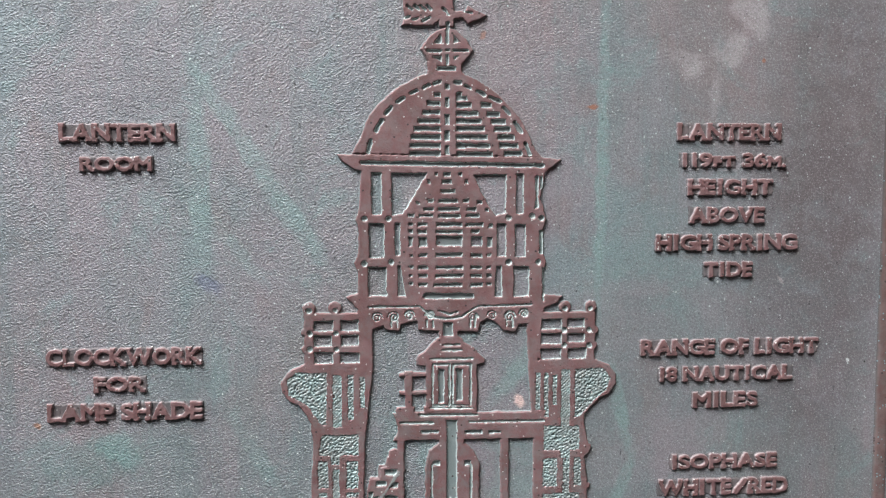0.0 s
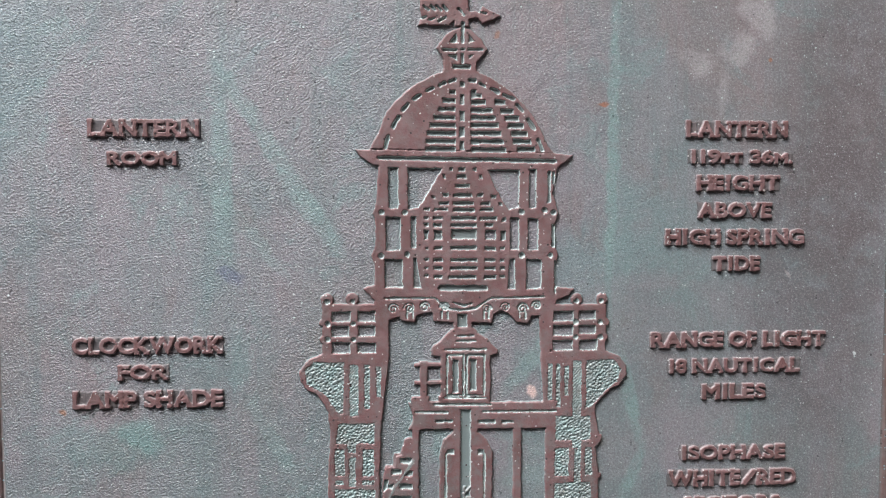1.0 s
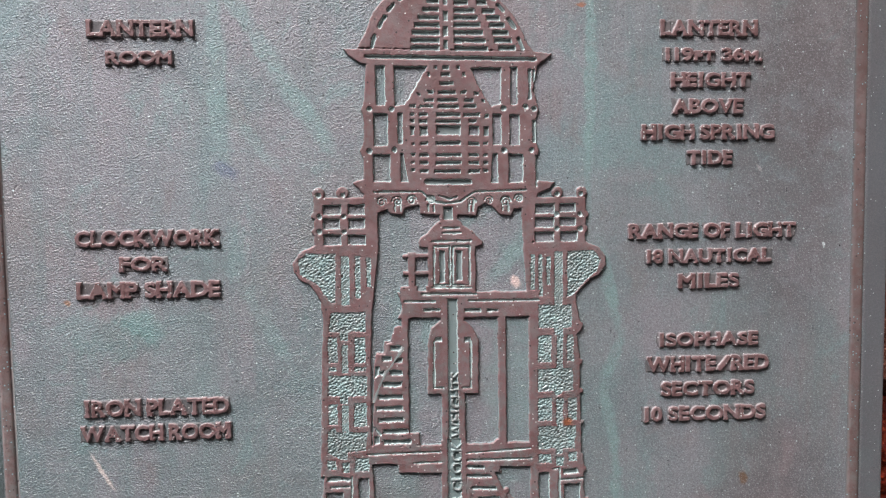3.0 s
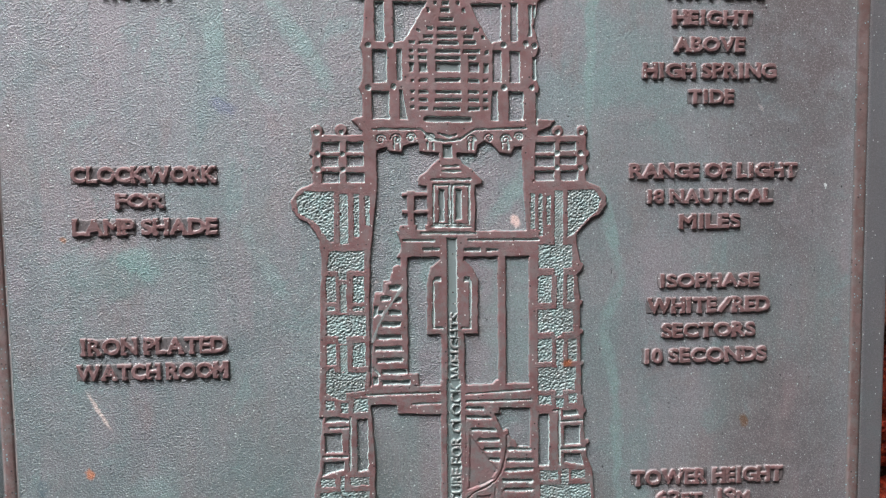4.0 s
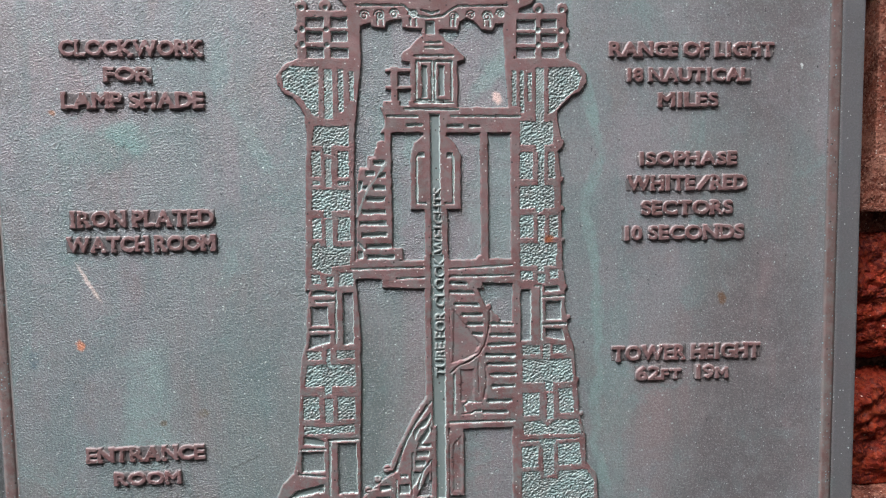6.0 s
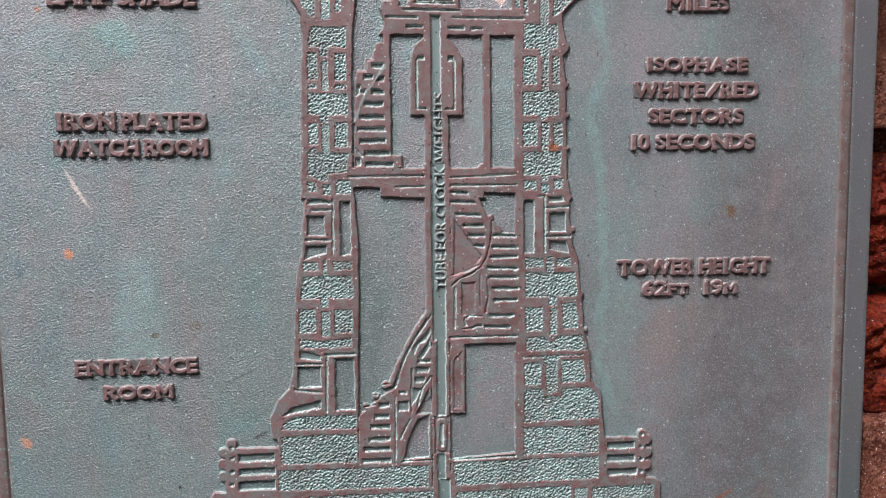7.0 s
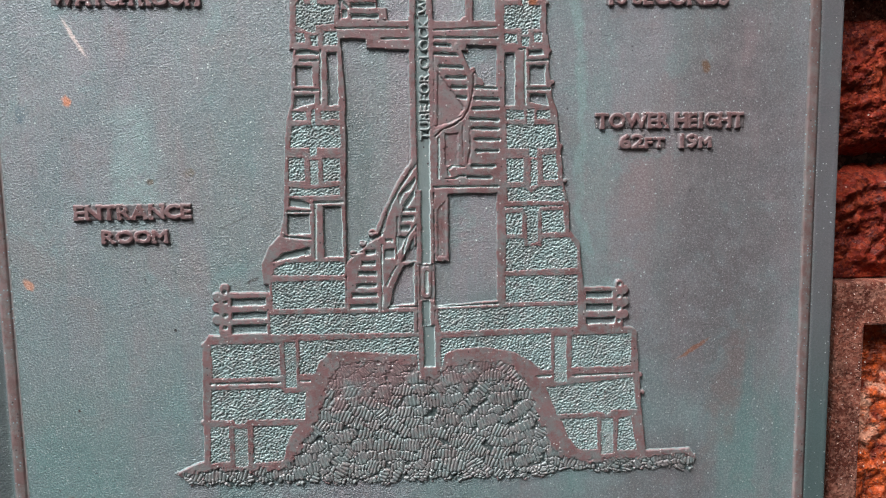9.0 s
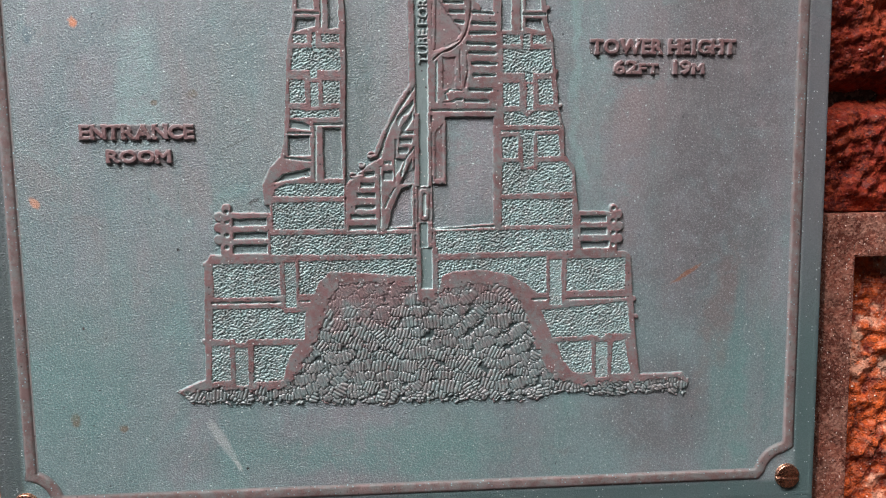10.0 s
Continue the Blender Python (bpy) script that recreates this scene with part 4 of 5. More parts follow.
pit(-54.2, 118.4, 1.0, 0.5)
pit(-43.7, 118.4, 1.0, 0.5)
pit(-54.1, 109.3, 1.0, 0.5)
pit(-43.6, 109.2, 1.0, 0.5)
pit(-54.0, 102.8, 1.0, 0.5)
pit(-43.5, 102.7, 1.0, 0.5)
slab("gallery_rail", [(39.0, 116.8), (62.6, 116.7), (62.4, 95.6), (39.0, 95.9)])
disc("gallery_rail", 49.8, 118.7, 2.5)
disc("gallery_rail", 60.6, 118.7, 2.5)
disc("gallery_rail", 62.1, 109.0, 1.65)
disc("gallery_rail", 61.9, 102.6, 1.65)
slot(40.0, 109.6, 48.3, 113.8, 0)
slot(51.1, 110.3, 57.8, 113.8, 0)
slot(40.0, 103.5, 48.3, 107.7, 0)
slot(51.1, 104.1, 58.1, 107.6, 0)
slot(40.0, 97.1, 48.3, 101.3, 0)
slot(51.3, 97.2, 58.6, 101.4, 0)
pit(49.8, 118.0, 1.0, 0.5)
pit(60.3, 117.9, 1.0, 0.5)
pit(49.5, 109.1, 1.0, 0.5)
pit(59.9, 109.0, 1.0, 0.5)
pit(49.5, 102.7, 1.0, 0.5)
pit(60.1, 102.6, 1.0, 0.5)
# tower walls, upper part
slab("tower_wall", [(-34.1, 115.9), (-31.2, 114.5), (-28.8, 111.1), (-28.9, 92.4), (-30.0, 83.8), (-31.9, 69.2), (-32.7, 49.5), (-33.5, -5.5), (-55.6, -4.8), (-54.9, 17.7), (-54.2, 45.0), (-53.1, 64.6), (-54.1, 72.5), (-56.5, 76.9), (-59.0, 80.3), (-62.6, 81.8), (-65.4, 85.5), (-65.8, 90.1), (-62.3, 94.4), (-56.1, 97.0), (-33.4, 96.8)])
slab("tower_wall", [(40.0, 116.5), (37.0, 115.1), (34.0, 111.7), (35.0, 88.0), (36.2, 75.6), (37.9, 68.1), (38.3, -7.9), (60.4, -8.7), (60.6, 14.5), (59.8, 29.8), (60.0, 43.0), (58.7, 55.7), (60.7, 58.1), (59.2, 65.2), (58.2, 70.2), (58.7, 74.0), (62.2, 77.7), (64.7, 80.7), (68.6, 82.1), (71.6, 86.3), (71.6, 90.6), (68.5, 94.3), (63.2, 96.6), (39.0, 96.9)])
disc("tower_wall", 60.2, 59.7, 1.2)
disc("tower_wall", 60.0, 43.3, 1.2)
disc("tower_wall", 60.3, 30.3, 1.2)
disc("tower_wall", 60.6, 16.0, 1.2)
stone([(-63.6, 90.3), (-60.0, 93.4), (-47.5, 93.3), (-47.9, 71.9), (-50.0, 71.9), (-55.4, 80.0), (-62.6, 84.3)])
hatched(-45.3, 70.8, -41.7, 92.3)
stone_bar(-39.2, 73.7, -36.8, 92.2)
stone_bar(-34.3, 78.5, -32.4, 91.2)
stone_bar(37.7, 76.0, 39.5, 91.7)
stone_bar(41.2, 73.0, 43.0, 91.6)
stone_bar(44.8, 77.9, 46.5, 90.4)
hatched(48.3, 68.9, 52.1, 92.8)
stone([(54.1, 92.7), (65.7, 93.1), (69.0, 88.9), (67.0, 83.6), (62.2, 79.7), (56.1, 72.8), (54.1, 72.8)])
stone([(-50.1, 67.7), (-35.1, 67.5), (-35.2, 58.9), (-42.8, 59.0), (-42.8, 55.1), (-46.2, 55.2), (-46.2, 59.1), (-51.0, 59.2)])
stone_bar(-51.4, 45.6, -47.5, 56.9)
hatched(-45.6, 41.0, -43.0, 53.4)
stone_bar(-40.0, 45.4, -35.3, 56.7)
stone_bar(-51.3, 41.9, -47.9, 43.6)
stone_bar(-40.1, 41.6, -35.5, 43.4)
stone([(-51.6, 40.0), (-34.8, 39.6), (-34.9, 30.4), (-43.5, 30.6), (-43.5, 27.4), (-46.7, 27.4), (-46.7, 30.7), (-51.8, 30.8)])
stone_bar(-51.9, 18.1, -48.0, 27.3)
hatched(-46.1, 14.9, -43.2, 26.6)
stone_bar(-40.7, 17.2, -35.3, 27.7)
stone([(-52.3, 15.6), (-49.3, 17.1), (-48.4, 14.8), (-35.2, 14.4), (-35.8, 6.1), (-43.7, 5.6), (-44.2, 2.4), (-47.2, 2.5), (-52.5, 5.6)])
stone_bar(-52.8, -2.7, -48.4, 1.8)
stone_bar(-47.0, -3.1, -43.8, 0.4)
stone_bar(-41.1, -3.1, -35.7, 1.7)
stone([(41.2, 69.3), (56.1, 69.0), (56.2, 58.5), (52.1, 58.6), (52.1, 55.3), (48.5, 55.3), (48.0, 58.6), (41.2, 58.7)])
stone_bar(40.9, 43.4, 46.8, 55.4)
stone_bar(49.3, 40.2, 52.1, 54.8)
stone_bar(53.9, 43.4, 56.9, 55.7)
stone([(40.9, 40.4), (56.2, 40.6), (56.7, 30.4), (52.1, 30.0), (49.0, 27.5), (48.0, 30.1), (40.9, 30.3)])
stone_bar(40.9, 17.0, 47.0, 27.4)
stone_bar(49.0, 14.2, 52.1, 27.2)
stone_bar(54.2, 16.9, 58.3, 27.1)
stone([(40.9, 14.5), (57.8, 14.6), (57.3, 3.8), (52.1, 4.0), (51.6, 1.4), (49.0, 1.5), (49.0, 4.1), (40.9, 4.3)])
stone_bar(41.1, -3.0, 46.7, 1.6)
stone_bar(49.0, -3.7, 52.4, 0.7)
stone_bar(53.9, -2.3, 57.8, 1.3)
# lamp pedestal and service floor
slab("lamp_pedestal", [(-1.6, 107.5), (-5.5, 104.1), (-7.3, 101.7), (-9.7, 100.2), (-11.7, 97.8), (-11.3, 95.6), (-7.3, 95.6), (-7.6, 74.7), (13.5, 74.4), (13.6, 95.4), (16.6, 96.1), (16.6, 98.0), (13.6, 100.5), (12.2, 102.5), (8.7, 104.2), (6.0, 107.4)])
groove([(-0.2, 103.8), (6.2, 103.8)], 0.8, 0.6)
groove([(-0.7, 101.6), (7.2, 101.6)], 0.8, 0.6)
groove([(-5.1, 98.0), (11.4, 98.1)], 0.8, 0.6)
groove([(-5.6, 77.9), (11.2, 77.6)], 0.8, 0.6)
groove([(-4.6, 95.8), (2.2, 95.7), (2.1, 78.8), (-4.8, 78.9), (-4.6, 95.8)], 0.7, 0.5)
groove([(3.5, 95.7), (10.9, 95.6), (10.8, 78.6), (3.3, 78.7), (3.5, 95.7)], 0.7, 0.5)
slot(-2.3, 80.0, -0.1, 93.8, 0.2)
slot(5.1, 80.7, 7.4, 93.7, 0.2)
bar("pedestal_bracket", -18.4, 91.0, -6.7, 92.7)
bar("pedestal_bracket", -18.3, 83.4, -6.7, 85.1)
bar("pedestal_bracket", -16.1, 74.3, -12.9, 93.4)
bar("pedestal_bracket", -19.6, 74.8, -6.8, 78.7)
slot(-12.2, 76.5, -8.3, 82.6, 0)
slot(-12.1, 85.8, -8.2, 90.2, 0)
slab("service_floor", [(-20.8, 75.9), (41.7, 75.5), (40.5, 68.5), (40.5, 64.0), (-21.0, 64.6), (-18.7, 69.0)])
groove([(-9.8, 75.0), (13.5, 74.6)], 0.9, 0.5)
groove([(10.5, 71.7), (41.0, 71.5)], 0.9, 0.5)
groove([(-17.7, 71.9), (-4.9, 71.7)], 0.9, 0.5)
slot(-9.4, 67.3, -2.2, 68.5, 0.3)
slot(8.4, 66.7, 15.4, 68.2, 0.3)
slot(18.4, 66.6, 23.6, 67.8, 0.3)
# watch room
bar("column", -19.1, 7.1, -16.4, 69.9)
bar("column", 23.2, 3.3, 26.8, 69.3)
bar("column", 36.9, 1.0, 40.4, 69.0)
disc("column", -20.8, 59.1, 2.0)
bar("clock_weight_tube", -2.1, -9.3, 8.4, 73.1)
slot(0.9, -9.3, 5.2, 72.6, 0.3)
slab("clock_weight", [(-7.8, 55.4), (-6.0, 60.3), (-2.5, 63.0), (1.0, 62.9), (0.7, 30.5), (-8.0, 30.7)])
slab("clock_weight", [(5.7, 62.9), (8.4, 62.8), (12.4, 59.0), (14.6, 54.5), (14.4, 30.2), (5.4, 30.4)])
groove([(-4.1, 55.1), (-5.1, 53.9), (-5.3, 33.4), (-1.5, 33.3)], 0.8, 0.5)
groove([(9.8, 54.8), (11.1, 53.6), (10.9, 33.0), (7.4, 33.1)], 0.8, 0.5)
slot(-4.6, 53.8, -1.8, 55.8, 0.4)
slot(8.3, 53.6, 10.8, 55.6, 0.4)
slab("upper_stair", [(-32.6, 7.1), (-31.6, 45.1), (-30.7, 49.6), (-27.0, 49.5), (-26.9, 54.6), (-23.9, 54.5), (-23.8, 57.3), (-22.0, 59.5), (-17.5, 59.4), (-18.6, 13.8), (-12.2, 13.4), (-11.6, 8.0), (-30.4, 7.0)])
disc("upper_stair", -20.5, 59.0, 2.1)
slot(-24.2, 50.5, -19.4, 52.5, 0.25)
slot(-27.8, 45.7, -23.8, 47.8, 0.25)
slot(-22.6, 44.9, -19.3, 46.9, 0.25)
slot(-29.5, 39.5, -27.2, 41.5, 0.25)
slot(-24.5, 39.6, -19.4, 41.6, 0.25)
slot(-27.9, 34.3, -19.6, 36.4, 0.25)
slot(-29.8, 28.8, -19.4, 30.8, 0.25)
slot(-30.9, 23.7, -19.3, 25.7, 0.25)
slot(-30.0, 18.6, -18.9, 20.6, 0.25)
slot(-28.1, 13.4, -17.0, 15.5, 0.25)
slot(-27.8, 8.6, -15.9, 10.6, 0.25)
hollow([(-31.2, 43.6), (-29.2, 43.5), (-29.8, 39.5), (-31.3, 38.6)], 0.3)
slot(-31.8, 9.1, -30.0, 12.1, 0.4)
groove([(-31.6, 16.2), (-29.2, 13.1)], 0.8, 0.5)
groove([(-30.8, 49.1), (-27.0, 49.3), (-26.6, 53.8), (-23.9, 54.3)], 0.6, 0.9)
ridge("stair_rail", [(-18.9, 51.4), (-23.3, 44.9), (-27.0, 40.0), (-29.6, 34.5), (-32.1, 27.7)], 1.0, 1.65)
slab("watch_room_floor", [(-33.5, 8.1), (40.4, 4.3), (40.3, -5.9), (7.9, -5.4), (-21.4, -4.4), (-21.8, -0.4), (-33.7, 0.0)])
groove([(-33.6, 3.8), (-1.3, 3.3)], 0.9, 0.5)
groove([(7.9, -0.5), (37.8, -1.0)], 0.9, 0.5)
groove([(-15.6, -0.6), (-1.4, -0.8)], 0.8, 0.5)
slot(8.5, 1.3, 37.3, 2.8, 1.2)
# middle storey
slab("tower_wall", [(-55.3, 2.4), (-55.2, 0.6), (-54.1, -5.4), (-55.4, -16.3), (-56.0, -28.5), (-58.6, -37.0), (-59.6, -55.6), (-60.6, -73.0), (-32.5, -73.6), (-32.0, -58.5), (-31.5, -23.8), (-32.6, -6.7), (-33.4, 2.4)])
slab("tower_wall", [(37.1, 1.6), (37.1, -75.2), (71.2, -75.9), (68.5, -65.5), (67.4, -49.6), (66.6, -46.3), (65.7, -32.8), (63.3, -27.2), (62.8, -19.7), (61.5, -13.4), (61.9, -5.2), (61.2, 1.6)])
disc("tower_wall", 61.4, -5.7, 1.2)
disc("tower_wall", 63.0, -19.7, 1.2)
disc("tower_wall", 66.9, -49.1, 1.2)
disc("tower_wall", 69.1, -65.0, 1.2)
stone_bar(-52.8, -1.8, -48.9, 2.3)
stone_bar(-46.3, -3.3, -43.2, 1.1)
stone_bar(-40.7, -3.0, -34.7, 3.0)
slab("tower_wall", [(-43.7, -4.7), (-32.6, -4.8), (-33.1, -30.2), (-44.4, -30.1)])
hollow([(-52.9, -5.1), (-47.4, -4.7), (-43.1, -6.2), (-43.1, -7.1), (-53.0, -7.1)], 0.3)
groove([(-51.1, -9.8), (-43.4, -9.8)], 0.9, 0.4)
slot(-53.2, -20.7, -46.0, -12.2, 0)
groove([(-54.1, -22.6), (-43.7, -22.7)], 0.9, 0.4)
hollow([(-53.9, -24.8), (-45.4, -24.9), (-45.5, -28.3), (-54.8, -30.9)], 0)
groove([(-42.1, -5.4), (-42.6, -28.6)], 0.8, 0.5)
slot(-39.2, -29.4, -34.8, -6.2, 0)
stone_bar(-55.6, -36.1, -49.3, -32.2)
stone_bar(-47.2, -38.7, -45.4, -31.3)
stone_bar(-42.7, -35.8, -34.7, -32.3)
stone([(-55.8, -38.5), (-34.3, -38.6), (-34.5, -48.5), (-44.8, -48.6), (-45.4, -52.1), (-48.1, -52.0), (-48.5, -48.5), (-57.0, -48.2)])
stone_bar(-58.0, -63.4, -50.9, -52.9)
hatched(-48.3, -65.0, -44.8, -54.0)
stone_bar(-42.6, -63.7, -34.7, -53.2)
stone([(-58.0, -66.1), (-48.9, -67.2), (-35.4, -65.8), (-35.4, -70.0), (-58.1, -70.1)])
stone_bar(41.1, -2.2, 46.7, 2.0)
stone_bar(49.0, -3.7, 52.3, 0.3)
stone_bar(54.5, -1.7, 58.3, 2.5)
slot(41.2, -30.0, 45.7, -6.6, 0)
groove([(47.7, -5.1), (50.5, -4.7), (50.6, -29.6)], 0.8, 0.5)
hollow([(52.3, -5.2), (58.4, -4.9), (59.4, -7.4), (52.3, -7.6)], 0.3)
groove([(51.5, -10.1), (61.7, -9.7)], 0.9, 0.4)
slot(52.8, -20.6, 59.9, -12.1, 0)
groove([(51.6, -22.8), (62.0, -22.7)], 0.9, 0.4)
hollow([(52.9, -24.9), (60.0, -25.2), (61.3, -30.2), (52.9, -28.6)], 0)
stone_bar(41.9, -36.6, 49.8, -32.3)
stone_bar(51.4, -38.7, 54.4, -31.9)
stone_bar(56.0, -36.3, 62.1, -32.5)
stone([(41.9, -38.8), (64.2, -39.1), (65.3, -49.6), (56.0, -49.9), (55.5, -54.0), (52.4, -53.9), (51.9, -50.1), (41.9, -49.7)])
stone_bar(41.7, -65.3, 49.4, -54.3)
stone_bar(53.0, -67.0, 56.1, -55.0)
stone([(58.6, -53.0), (64.8, -52.6), (65.9, -64.4), (58.7, -64.8)])
stone([(41.9, -67.8), (50.4, -68.0), (53.0, -70.3), (57.7, -67.4), (67.5, -67.5), (69.1, -75.1), (42.0, -74.7)])
bar("watch_room_floor", -34.3, 0.5, 38.1, 7.8)
slab("watch_room_floor", [(-19.3, 1.7), (-0.9, 1.7), (-1.0, -3.4), (-17.4, -3.4)])
bar("watch_room_floor", 8.9, -1.8, 37.6, 1.6)
groove([(-35.1, 4.4), (-1.9, 4.6)], 0.9, 0.5)
groove([(-14.5, -0.2), (-1.9, -0.0)], 0.8, 0.5)
groove([(9.0, 3.6), (37.1, 4.8)], 0.8, 0.6)
groove([(8.9, 0.2), (37.6, 0.3)], 0.9, 0.5)
disc("watch_room_floor", 23.1, 7.5, 2.0)
bar("clock_weight_tube", -2.5, -69.3, 8.7, 10.2)
slot(0.4, -69.3, 6.2, 10.2, 0.3)
slab("middle_stair", [(8.7, -1.0), (16.6, -1.1), (21.1, -5.0), (24.1, -11.9), (27.0, -15.4), (30.1, -16.9), (30.1, -18.9), (37.6, -20.0), (38.1, -64.9), (8.1, -64.3)])
hollow([(10.3, -14.9), (22.5, -31.0), (21.4, -34.7), (15.3, -37.3), (9.8, -38.9)], 0.9)
slot(13.3, -57.1, 19.3, -42.6, 0.85)
hollow([(23.9, -3.1), (37.5, -3.5), (37.2, -21.1), (31.7, -20.9), (28.7, -16.6), (26.1, -11.8)], 0)
slab("middle_stair", [(26.6, -17.0), (30.2, -17.7), (31.8, -19.8), (29.6, -22.4), (26.5, -22.3)])
groove([(9.5, -2.7), (15.9, -3.1)], 1.6, 0.3)
groove([(9.4, -6.8), (19.5, -7.4)], 1.6, 0.3)
groove([(11.6, -12.3), (22.0, -12.9)], 1.6, 0.3)
groove([(14.6, -17.4), (22.9, -17.4)], 1.6, 0.3)
groove([(17.4, -21.7), (23.4, -21.9)], 1.6, 0.3)
groove([(19.4, -26.2), (23.3, -26.6)], 1.6, 0.3)
groove([(27.8, -21.8), (37.2, -22.4)], 1.6, 0.3)
groove([(27.5, -27.0), (37.9, -27.4)], 1.6, 0.3)
groove([(26.6, -31.4), (37.9, -31.3)], 1.6, 0.3)
groove([(25.5, -36.1), (37.8, -36.6)], 1.6, 0.3)
groove([(26.0, -40.4), (37.8, -40.8)], 1.6, 0.3)
groove([(27.5, -45.4), (38.2, -45.6)], 1.6, 0.3)
groove([(28.4, -50.8), (37.6, -50.6)], 1.6, 0.3)
groove([(26.2, -57.6), (36.0, -57.7)], 1.6, 0.3)
groove([(24.1, -62.8), (34.1, -63.0)], 1.6, 0.3)
ridge("middle_stair", [(19.0, -3.2), (22.3, -10.6), (24.8, -17.0), (25.2, -25.1), (23.5, -31.8), (19.5, -37.2), (13.5, -39.9), (9.3, -42.1)], 2.2, 1.75)
groove([(23.7, -4.4), (24.9, -9.4), (26.6, -13.9), (27.1, -19.9), (25.9, -26.4), (24.3, -32.1), (21.9, -35.7), (17.4, -39.0), (12.7, -40.6), (9.2, -43.6)], 0.55, 0.8)
groove([(20.8, -34.9), (16.1, -37.1), (9.3, -39.2)], 0.6, 0.8)
groove([(24.7, -40.8), (25.3, -48.8), (23.9, -55.9)], 0.6, 0.8)
groove([(21.5, -39.4), (21.8, -55.3)], 0.5, 1.0)
groove([(10.5, -44.7), (10.2, -64.0)], 0.7, 0.5)
groove([(22.3, -57.9), (16.5, -57.4), (14.4, -59.2), (15.2, -61.6)], 0.7, 0.4)
groove([(13.6, -63.7), (17.5, -63.3), (19.6, -62.1), (22.2, -61.9)], 0.9, 0.4)
disc("middle_stair", 26.4, -14.1, 1.4)
slab("entrance_ceiling", [(7.9, -63.3), (38.1, -63.9), (38.1, -70.3), (14.6, -70.1), (11.1, -74.6), (7.7, -78.6)])
groove([(8.3, -66.9), (37.6, -67.0)], 0.9, 0.4)
# entrance storey and base courses
slab("tower_wall", [(-60.6, -71.8), (-61.0, -78.0), (-63.0, -88.1), (-68.1, -93.0), (-72.0, -101.0), (-71.1, -110.8), (-69.8, -117.2), (-70.4, -136.6), (-0.8, -139.2), (-0.6, -121.3), (-33.5, -121.8), (-32.5, -72.4)])
slab("tower_wall", [(37.1, -73.9), (37.0, -120.7), (7.6, -122.6), (7.4, -139.5), (79.2, -138.2), (79.0, -118.1), (77.6, -107.5), (76.6, -94.3), (71.6, -87.9), (71.2, -77.2), (71.2, -74.6)])
hollow([(-58.1, -71.3), (-52.7, -71.9), (-49.1, -73.5), (-49.2, -76.0), (-58.2, -74.6)], 0.3)
slot(-59.2, -87.5, -49.3, -78.4, 0)
groove([(-59.0, -77.1), (-48.9, -77.3)], 0.8, 0.5)
groove([(-60.6, -88.6), (-49.3, -90.0)], 0.9, 0.4)
hollow([(-66.3, -99.9), (-62.0, -96.2), (-49.6, -93.5), (-49.7, -97.1)], 0.2)
groove([(-46.6, -73.3), (-34.0, -73.1)], 0.9, 0.4)
slot(-43.0, -98.4, -34.6, -75.0, 0)
groove([(-46.4, -74.6), (-47.0, -98.7)], 0.8, 0.5)
stone([(-65.9, -103.2), (-60.9, -100.3), (-34.1, -100.6), (-34.2, -107.0), (-67.0, -106.3)])
stone_bar(-67.5, -122.2, -34.4, -109.3)
stone([(-69.0, -124.7), (-34.6, -124.9), (-2.4, -124.9), (-2.6, -137.3), (-69.4, -136.6)])
stone([(40.9, -76.5), (68.1, -76.1), (68.1, -76.9), (57.2, -77.1), (56.2, -79.7), (56.2, -93.2), (51.6, -94.2), (51.0, -80.6), (49.4, -77.5), (40.9, -77.3)])
stone_bar(41.2, -89.6, 48.9, -79.7)
stone([(58.2, -79.0), (68.1, -78.4), (69.3, -88.9), (58.3, -89.4)])
stone([(41.2, -91.5), (49.0, -91.7), (50.5, -95.2), (57.8, -95.4), (58.8, -91.7), (71.4, -91.5), (75.1, -97.4), (75.2, -106.1), (41.2, -106.7)])
stone_bar(40.9, -122.0, 75.3, -109.3)
stone([(9.1, -124.0), (75.4, -123.9), (75.5, -136.2), (9.0, -135.9)])
bar("clock_weight_tube", -0.5, -153.2, 7.7, -68.1)
slot(1.9, -102.7, 5.9, -64.3, 0.3)
slot(1.6, -151.6, 5.2, -119.6, 0.2)
slot(0.6, -119.9, 7.2, -102.7, 0.8)
ridge("tube_end", [(3.9, -105.8), (3.8, -116.8)], 4.4, 1.5)
groove([(3.9, -106.6), (3.8, -116.0)], 1.5, 0.5)
# lower stair and door
slab("lower_stair", [(-0.6, -56.7), (-6.9, -65.8), (-12.1, -75.4), (-16.2, -88.7), (-10.5, -98.7), (-0.7, -93.7)])
hollow([(-0.7, -62.3), (-0.3, -67.4), (-5.9, -69.9), (-8.0, -74.0), (-8.5, -70.4)], 0.4)
ridge("lower_stair", [(-0.6, -53.9), (-6.8, -62.7), (-11.3, -71.3), (-15.3, -79.5), (-18.8, -87.6)], 2.1, 1.65)
slab("lower_stair", [(-0.4, -64.2), (-5.0, -71.2), (-8.7, -79.2), (-13.3, -87.3), (-17.9, -89.8), (-22.2, -92.2), (-26.0, -95.4), (-30.6, -99.1), (-33.1, -101.6), (-33.6, -123.6), (-0.6, -124.7), (-0.4, -101.3), (-7.2, -101.1), (-0.7, -89.2)])
hollow([(-1.0, -67.2), (-6.6, -75.5), (-5.6, -78.0), (-1.0, -71.3)], 0.4)
hollow([(-1.7, -89.7), (-1.4, -100.0), (-6.9, -100.3)], 0.4)
hollow([(-1.9, -102.0), (-2.1, -121.3), (-13.3, -121.9), (-11.2, -112.6), (-7.0, -103.7)], 0)
